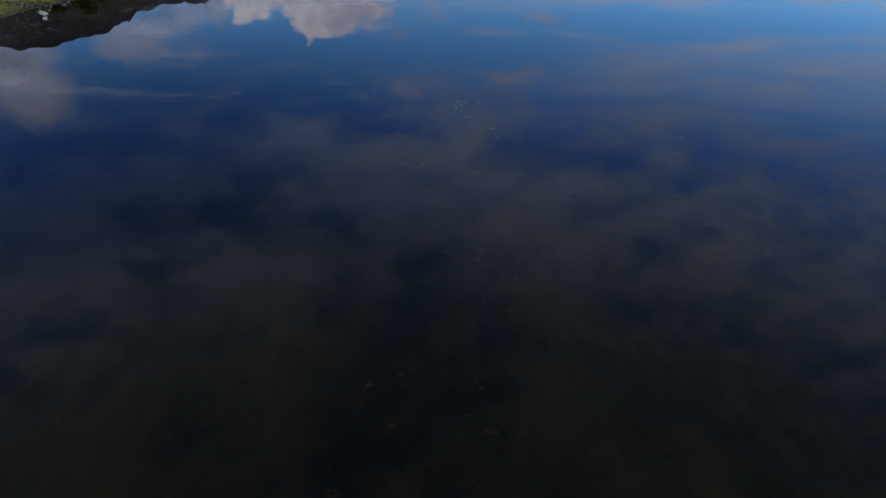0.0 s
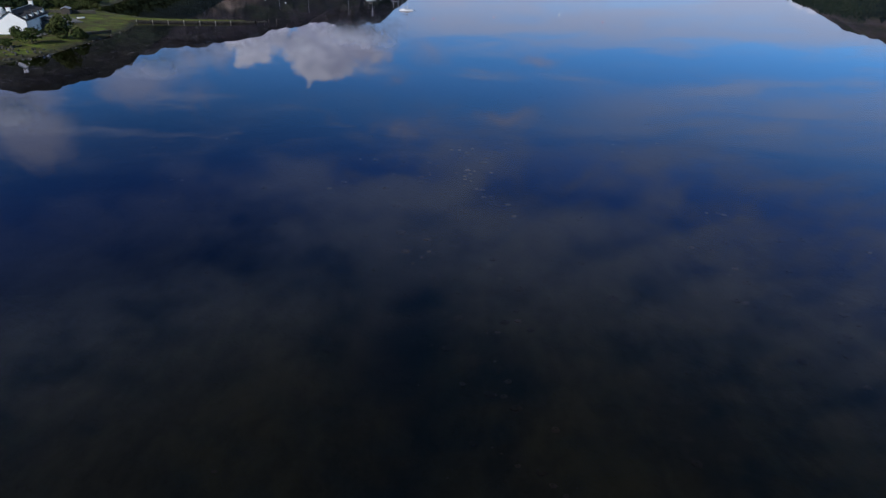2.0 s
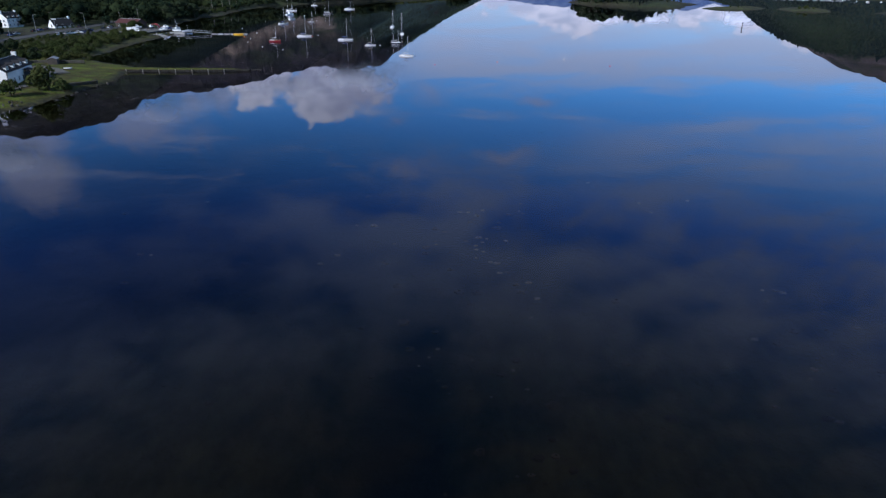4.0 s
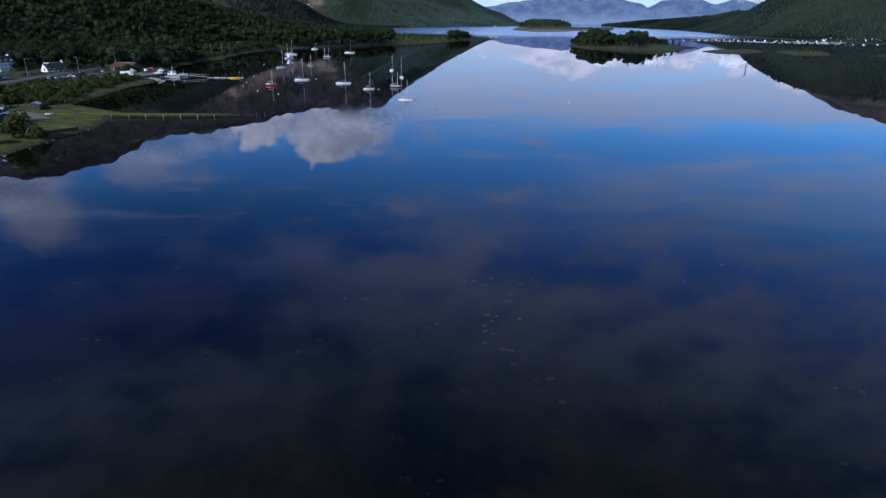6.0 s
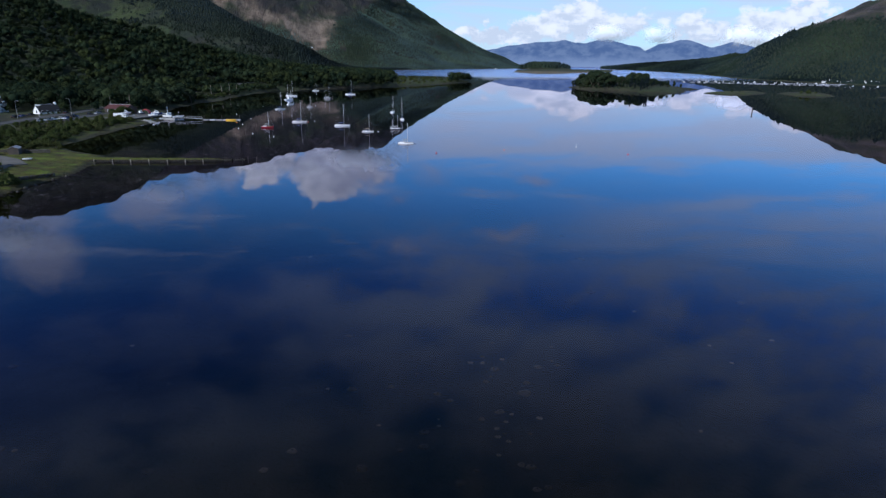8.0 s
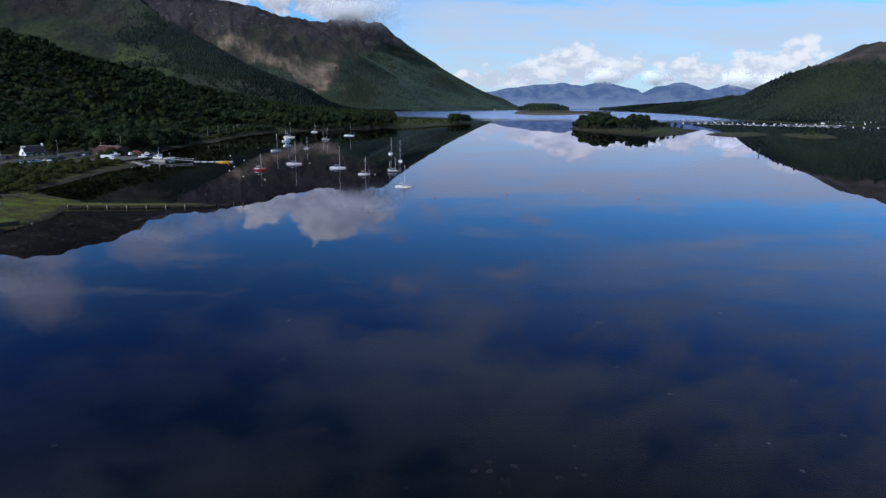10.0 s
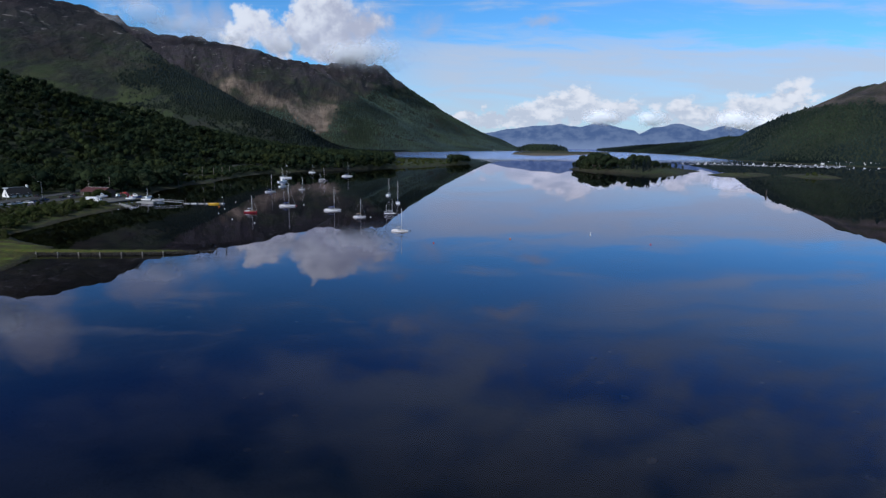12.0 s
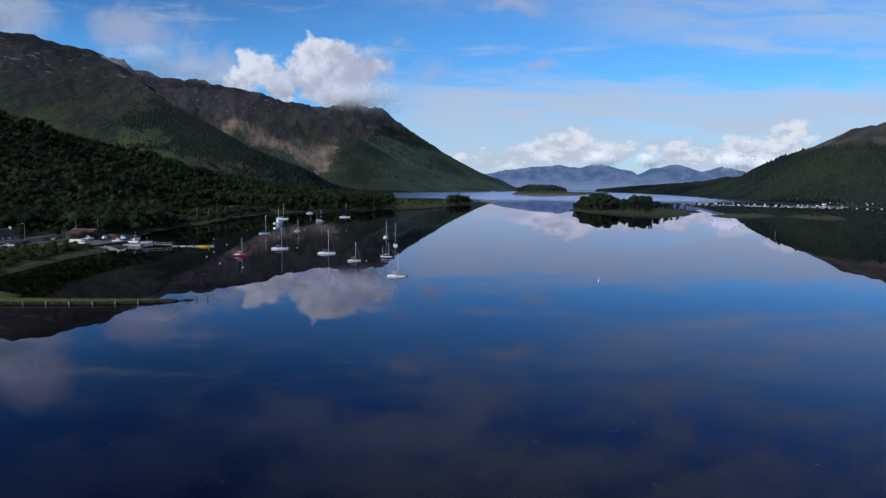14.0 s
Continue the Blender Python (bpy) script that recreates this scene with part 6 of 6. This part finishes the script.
def build_shore_wall():
    wall = holder("dry_stone_wall", "low dark dry-stone wall along the turf shore", "wall")
    rng = random.Random(8)
    shapes = []
    for k in range(6):
        bm = bmesh.new()
        make_rock(bm, (0, 0, 0), 0.36, rng, 0.65)
        me = bpy.data.meshes.new("stone")
        bm.to_mesh(me)
        bm.free()
        me.materials.append(STONE if k % 3 else STONE_WEED)
        shapes.append(me)
    for k in range(34):
        s = k / 33
        for row in range(3):
            x, y = -121.5 + 5.0 * s, 235.5 + 11.0 * s
            ob = new("stone", shapes[rng.randrange(6)])
            ob.matrix_basis = pose(x + rng.uniform(-0.15, 0.15), y + rng.uniform(-0.1, 0.1), height(x, y) + 0.1 + row * 0.36, rng.uniform(0, 360), rng.uniform(0, 40), rng.uniform(0, 360))
            ob.parent = wall


def strip(name, line, width, mat, lift, label, category, kind="structure"):
    """A paved strip along a centre line, laid on the ground."""
    pts = []
    for a, b in zip(line, line[1:]):
        n = max(1, int(math.dist(a, b) / 3))
        pts += [(a[0] + (b[0] - a[0]) * k / n, a[1] + (b[1] - a[1]) * k / n) for k in range(n)]
    pts.append(line[-1])
    bm = bmesh.new()
    rings = []
    for k, (x, y) in enumerate(pts):
        p, q = pts[max(0, k - 1)], pts[min(len(pts) - 1, k + 1)]
        t = Vector((q[0] - p[0], q[1] - p[1])).normalized()
        nx, ny = -t.y, t.x
        zs = land(np.array([x + nx * width * s for s in (-0.5, -0.25, 0, 0.25, 0.5)]), np.array([y + ny * width * s for s in (-0.5, -0.25, 0, 0.25, 0.5)]))[0]
        z = max(zs) + lift
        rings.append([(x + nx * width * s, y + ny * width * s, z - d) for s, d in ((-0.5, 0.5), (-0.5, 0.02), (0, -0.03), (0.5, 0.02), (0.5, 0.5))])
    loft(bm, rings)
    return tagged(part(name, bm, mat), label, category, kind=kind), pts


def build_roads():
    line = [(-222, 250), (-219, 320), (-219, 361), (-221, 400), (-221, 440), (-228, 490), (-240, 560), (-246, 640), (-247, 720), (-232, 800), (-190, 850)]
    strip("road", line, 7.0, ASPHALT, 0.1, "grey asphalt lochside road", "road")
    strip("pavement", [(-203, 372), (-201, 400), (-204, 438)], 7.5, ASPHALT, 0.12, "asphalt lay-by where cars are parked", "lay-by")
    strip("path", [(-152, 270), (-142, 264), (-134, 256)], 6.0, GRAVEL, 0.06, "grey gravel track on the turf", "track")
    strip("path", [(-132, 222), (-131, 236), (-137, 258)], 3.0, GRAVEL, 0.05, "grey gravel drive before the house", "drive")
    strip("yard", [(-184, 400), (-178, 424), (-176, 446)], 19.0, GRAVEL, 0.05, "pale gravel boatyard", "yard")
    strip("slipway", [(-168, 410), (-160, 406)], 4.0, CONCRETE, 0.05, "pale concrete slipway running into the water", "slipway")


def make_lamp(tall, label):
    lamp = holder("street_lamp", label, "street lamp", "street lamps")
    bm = bmesh.new()
    tube(bm, (0, 0, -0.3), (0, 0, 1.2), 0.13, 0.13, 8)
    tube(bm, (0, 0, 1.2), (0, 0, tall), 0.09, 0.06, 8)
    tube(bm, (0, 0, tall), (1.3, 0, tall + 0.15), 0.05, 0.045, 6)
    part("column", bm, GALV, lamp, smooth=False)
    bm = bmesh.new()
    box(bm, (1.5, 0, tall + 0.14), (0.7, 0.26, 0.14), 0.03)
    part("lantern", bm, CHROME, lamp)
    return lamp


def make_pole(tall):
    pole = holder("telegraph_pole", "bare timber telegraph pole beside the shore road", "pole", "telegraph poles")
    bm = bmesh.new()
    tube(bm, (0, 0, -0.5), (0.08, 0, tall), 0.15, 0.11, 8)
    part("shaft", bm, TIMBER, pole)
    bm = bmesh.new()
    box(bm, (0.08, 0, tall - 0.4), (1.1, 0.1, 0.12), 0.01)
    part("crossarm", bm, TIMBER_DARK, pole)
    return pole


def set_posts():
    lamp = make_lamp(9.0, "grey steel street lamp beside the lochside road")
    for k, (x, y, a) in enumerate(((-212, 350, 180), (-212, 418, 180), (-229, 398, 0))):
        m = stand(x, y, 0, a)
        if k == 0:
            lamp.matrix_basis = m
        else:
            copy_thing(lamp, m)
    pole = make_pole(9.4)
    for k, (x, y) in enumerate(((-213, 462), (-203.8, 468), (-212, 630), (-206, 640), (-204, 655), (-203, 672), (-240, 640))):
        m = stand(x, y, 0, 20 * k)
        if k == 0:
            pole.matrix_basis = m
        else:
            copy_thing(pole, m)
    sign = holder("road_sign", "pale blank sign board on a post by the road", "sign")
    bm = bmesh.new()
    tube(bm, (0, 0, -0.3), (0, 0, 6.2), 0.09, 0.08, 8)
    part("post", bm, GALV, sign)
    bm = bmesh.new()
    box(bm, (0, 0, 6.2), (2.4, 0.12, 0.7), 0.03)
    part("board", bm, FRAME_WHITE, sign)
    sign.matrix_basis = stand(-224.5, 409, 0, 30)


def make_car(paint, label):
    car = holder("car", label, "car", "parked cars")
    bm = bmesh.new()
    side = [(-2.1, 0.35), (-2.12, 0.75), (-1.95, 0.95), (-1.1, 1.0), (0.75, 0.98), (1.85, 0.82), (2.1, 0.62), (2.1, 0.35)]
    loft(bm, [[(x, y * (0.97 if z > 0.8 else 1), z) for x, z in side] for y in (-0.86, -0.80, 0.80, 0.86)])
    body = part("body", bm, paint, car)
    bm = bmesh.new()
    cab = [(-1.75, 0.93), (-1.25, 1.40), (0.10, 1.44), (0.95, 0.93)]
    loft(bm, [[(x * s, y, z) for x, z in cab] for y, s in ((-0.78, 1.0), (-0.62, 0.99), (0.62, 0.99), (0.78, 1.0))])
    part("glasshouse", bm, GLASS, body)
    bm = bmesh.new()
    box(bm, (-0.58, 0, 1.435), (1.45, 1.22, 0.05), 0.015)
    part("roof", bm, paint, body)
    for x in (-1.32, 1.30):
        for s in (-1, 1):
            bm = bmesh.new()
            tube(bm, (x, s * 0.70, 0.32), (x, s * 0.90, 0.32), 0.32, 0.32, 14)
            tyre = part("tyre", bm, RUBBER, car)
            bm = bmesh.new()
            tube(bm, (x, s * 0.885, 0.32), (x, s * 0.915, 0.32), 0.20, 0.18, 10)
            part("rim", bm, CHROME, tyre)
    for s in (-1, 1):
        bm = bmesh.new()
        box(bm, (2.07, s * 0.62, 0.66), (0.08, 0.34, 0.14), 0.02)
        part("headlight", bm, CHROME, body)
        bm = bmesh.new()
        box(bm, (-2.10, s * 0.66, 0.78), (0.06, 0.26, 0.16), 0.02)
        part("tail_light", bm, CAR_RED, body)
    return car


def park_cars():
    paints = {"w": (CAR_WHITE, "white hatchback parked in the lay-by"), "s": (CAR_SILVER, "silver car parked beside the road"), "b": (CAR_BLUE, "dark blue car parked beside the road"),
              "k": (CAR_BLACK, "black car parked beside the road"), "r": (CAR_RED, "red car parked near the boatyard")}
    made = {}
    for p, x, y, a in (("w", -207, 382, 70), ("s", -205, 386, 80), ("w", -204.5, 390, 60), ("w", -203, 394, 20), ("b", -202.5, 398.5, 75), ("k", -203, 404, 80), ("b", -205, 409, 80),
                       ("k", -204, 422, 95), ("s", -203.5, 429, 85), ("k", -206, 436, 95), ("k", -231, 399, 85), ("b", -231, 405, 85), ("k", -230.5, 411, 88), ("b", -228, 375, 90),
                       ("s", -229, 381, 88), ("r", -190, 436, 10), ("s", -186, 424, 40), ("k", -221, 428, 92)):
        lift = 0.14
        if p not in made:
            made[p] = make_car(*paints[p])
            made[p].matrix_basis = stand(x, y, lift, a)
        else:
            copy_thing(made[p], stand(x, y, lift, a))


def build_yard():
    lorry = holder("box_lorry", "white box-bodied lorry parked at the gravel yard", "lorry")
    bm = bmesh.new()
    box(bm, (-0.9, 0, 2.05), (6.4, 2.4, 2.6), 0.05)
    part("box_body", bm, GEL_WHITE, lorry)
    bm = bmesh.new()
    loft(bm, [[(2.4, y, 0.55), (4.1, y, 0.55), (4.1, y, 1.5), (3.7, y, 2.6), (2.4, y, 2.65)] for y in (-1.1, 1.1)])
    cab = part("cab", bm, GEL_WHITE, lorry)
    bm = bmesh.new()
    box(bm, (3.93, 0, 2.05), (0.06, 1.9, 0.85), 0.01, Matrix.Rotation(radians(-20), 4, "Y"))
    part("windscreen", bm, GLASS, cab)
    for s in (-1, 1):
        bm = bmesh.new()
        box(bm, (3.1, s * 1.11, 2.0), (0.9, 0.05, 0.7), 0.01)
        part("side_window", bm, GLASS, cab)
        for x in (-3.0, 3.0):
            bm = bmesh.new()
            tube(bm, (x, s * 0.85, 0.45), (x, s * 1.15, 0.45), 0.45, 0.45, 14)
            part("wheel", bm, RUBBER, lorry)
    bm = bmesh.new()
    box(bm, (0, 0, 0.62), (7.6, 0.9, 0.2), 0.02)
    part("chassis", bm, RUBBER, lorry)
    lorry.matrix_basis = stand(-180, 409, 0.08, 8) @ Matrix.Diagonal((0.84, 0.84, 0.84, 1))
    tent = holder("boat_shelter", "red tarpaulin shelter over stored gear at the yard", "shelter")
    bm = bmesh.new()
    loft(bm, [[(math.cos(a) * 2.6, y, max(0, math.sin(a)) * 2.9 * (0.96 + 0.04 * math.cos(3 * y))) for a in np.linspace(0, math.pi, 11)] for y in np.linspace(-3, 3, 7)], closed=False, ends=False)
    part("cover", bm, CANVAS_RED, tent)
    bm = bmesh.new()
    for y in (-3, 0, 3):
        for a, b in zip(np.linspace(0, math.pi, 9), np.linspace(0, math.pi, 9)[1:]):
            tube(bm, (math.cos(a) * 2.55, y, math.sin(a) * 2.82), (math.cos(b) * 2.55, y, math.sin(b) * 2.82), 0.05, 0.05, 5)
    part("hoop", bm, GALV, tent)
    tent.matrix_basis = stand(-182.5, 443, 0.05, 12)
    make_trailer_boat(6.6, CANVAS_BLUE, "blue-covered boat stored ashore on a cradle", -173.5, 438, 25)
    make_trailer_boat(6.0, GEL_WHITE, "white sailing boat laid up ashore with mast", -164, 431, -20, 4.5)
    make_trailer_boat(5.2, GEL_WHITE, "small white boat on a cradle at the yard", -188, 431, 30)
    make_trailer_boat(5.0, GEL_WHITE, "white dinghy on a cradle near the slipway", -167, 438, 60)
    make_trailer_boat(6.8, GEL_WHITE, "white yacht laid up ashore with bare mast", -170, 444, 70, 5.0)
    make_trailer_boat(4.4, GEL_RED, "small red boat laid up ashore", -177, 444, -30)
    make_trailer_boat(5.6, GEL_NAVY, "dark blue boat laid up beside the yard", -180, 432, 65)
    make_trailer_boat(4.8, GEL_WHITE, "white open boat on a cradle by the landing stage", -171, 428, 15)
    make_trailer_boat(6.2, GEL_WHITE, "white fishing boat ashore with a short mast", -160, 436, 40, 3.8)
    crates = random.Random(41)
    for k in range(14):
        crate = holder("fish_crate", "stacked plastic crate beside the slipway", "crate", "yard crates")
        bm = bmesh.new()
        box(bm, (0, 0, 0.22), (0.9, 0.6, 0.44), 0.03)
        part("tub", bm, (CANVAS_BLUE, GALV, GEL_YELLOW, TIMBER)[k % 4], crate)
        bm = bmesh.new()
        box(bm, (0, 0, 0.46), (0.96, 0.66, 0.06), 0.02)
        part("rim", bm, GALV, crate)
        crate.matrix_basis = stand(-176 + crates.uniform(-8, 14), 418 + crates.uniform(-10, 14), 0.08, crates.uniform(0, 180))
    dinghy = make_motorboat(2.8, GEL_WHITE, "small white dinghy pulled up on the turf", "dinghy", "boatyard boats", False)
    dinghy.matrix_basis = stand(-137, 266, 0.3, 20)
    # boulders round the slip and the point
    rng = random.Random(21)
    rocks = []
    for k in range(5):
        r = holder("boulder", "grey weathered boulder on the shore", "boulder", "shore boulders")
        bm = bmesh.new()
        make_rock(bm, (0, 0, 0), 0.7, rng, 0.7)
        part("stone", bm, (STONE, STONE_DARK, STONE, STONE_DARK, STONE)[k], r)
        rocks.append(r)
    spots = [(rng.uniform(-168, -155), rng.uniform(398, 422)) for _ in range(34)] + [(-122 + rng.uniform(-9, 5), 203 + rng.uniform(-9, 9)) for _ in range(60)]
    spots += [(-112 + rng.uniform(-3, 1), 212 + 38 * rng.random()) for _ in range(12)] + [(rng.uniform(-54, -42), rng.uniform(52, 68)) for _ in range(22)]
    for k, (x, y) in enumerate(spots):
        m = stand(x, y, 0.15 if y > 100 else -0.05, rng.uniform(0, 360)) @ Matrix.Diagonal([rng.uniform(0.3, 0.95) if y > 100 else rng.uniform(0.15, 0.35)] * 3 + [1])
        if k < 5:
            rocks[k].matrix_basis = m
        else:
            copy_thing(rocks[k % 5], Matrix.Identity(4)).matrix_basis = m


def build_far_moorings():
    """The moorings off the east shore: small boats and walkways."""
    rng = random.Random(31)
    small = [make_motorboat(3.4, GEL_WHITE, "small white motor boat moored off the far shore", "motor boat", "far moorings") for _ in range(2)]
    k = 0
    for row in range(3):
        for i in range(17):
            s = i / 16
            x = 440 + 250 * s + row * 34 + rng.uniform(-6, 6)
            y = 1245 - 95 * s + row * 34 - 60 * (row == 0) * s + rng.uniform(-5, 5)
            m = pose(x, y, 0, 0, 0, rng.uniform(0, 360))
            if shore_distance(np.array([x]), np.array([y]), EAST_LAND)[0] > -12:
                continue
            if k < 2:
                small[k].matrix_basis = m
            else:
                copy_thing(small[k % 2], m)
            k += 1
    for a, b in (((440, 1215), (560, 1190)), ((520, 1165), (640, 1120)), ((600, 1210), (690, 1180))):
        walk_way = holder("floating_walkway", "pale floating walkway at the far moorings", "pontoon", "far walkways")
        for j in range(12):
            p = Vector((*a, 0.2)).lerp(Vector((*b, 0.2)), j / 11)
            bm = bmesh.new()
            box(bm, p, (7.5, 1.8, 0.5), 0.05, Matrix.Rotation(math.atan2(b[1] - a[1], b[0] - a[0]), 4, "Z"))
            part("pontoon", bm, GALV, walk_way)


# the larger stones that lie in the open on the bed
LARGE_STONES = [(5.9, 127.5), (4.8, 126.1), (5.8, 123.7), (4.6, 121.2), (7.6, 119.2), (7.7, 115.9), (9.7, 128.2), (5.4, 129.5), (-8.0, 126.4), (-15.0, 134.0),
                (-12.1, 134.1), (-16.1, 121.2), (26.6, 125.8)]


def build_bed_stones():
    """Stones and weed clumps on the shallow bed."""
    rng = random.Random(17)
    for mat, name, label, n in ((STONE_WEED, "bed_weed", "brown weed clumps on the shallow loch bed", 240), (BED_STONE, "bed_stones", "pale stones scattered on the loch bed", 130)):
        verts, faces = [], []
        for k in range(n):
            if k % 5 < 2 and not (k < 13 and mat is BED_STONE):
                x, y = 4.5 + rng.gauss(0, 5.0), 34 + 110 * rng.random() ** 1.2
            elif k % 5 == 2 and not (k < 13 and mat is BED_STONE):
                x, y = 47 + rng.gauss(0, 7), rng.uniform(68, 112)
            elif k < 13 and mat is BED_STONE:
                x, y = LARGE_STONES[k]
            elif k % 10 == 3 and mat is BED_STONE:
                y = 30 + 70 * rng.random()
                x = 5.2 + 0.05 * (y - 34) + rng.gauss(0, 0.6)
            else:
                x, y = rng.uniform(-60, 60), rng.uniform(35, 230)
            z = height(x, y)
            r = rng.uniform(0.25, 0.72) ** 2 * (1.0 if mat is BED_STONE else 1.7)
            r = r + 0.20 if k < 13 and mat is BED_STONE else r
            o = len(verts)
            m = 6
            for ring, (rr, zz) in enumerate(((1.0, 0.0), (0.75, 0.28), (0.3, 0.42))):
                for i in range(m):
                    a = 2 * math.pi * i / m
                    q = r * rr * rng.uniform(0.7, 1.25)
                    verts.append((x + math.cos(a) * q, y + math.sin(a) * q * 0.8, z + zz * r))
            for ring in range(2):
                for i in range(m):
                    b = o + ring * m
                    faces.append((b + i, b + (i + 1) % m, b + m + (i + 1) % m, b + m + i))
        ob = mesh_object(name, verts, faces, mat, False)
        tagged(ob, label, "loch bed", kind="stuff")


moor_boats()
set_buoys()
set_stand_in_post()
build_houses()
build_roads()
build_pier()
build_yard()
park_cars()
set_posts()
build_shed()
build_far_moorings()
plant_single_trees()
build_causeway()
build_shore_wall()
build_bed_stones()
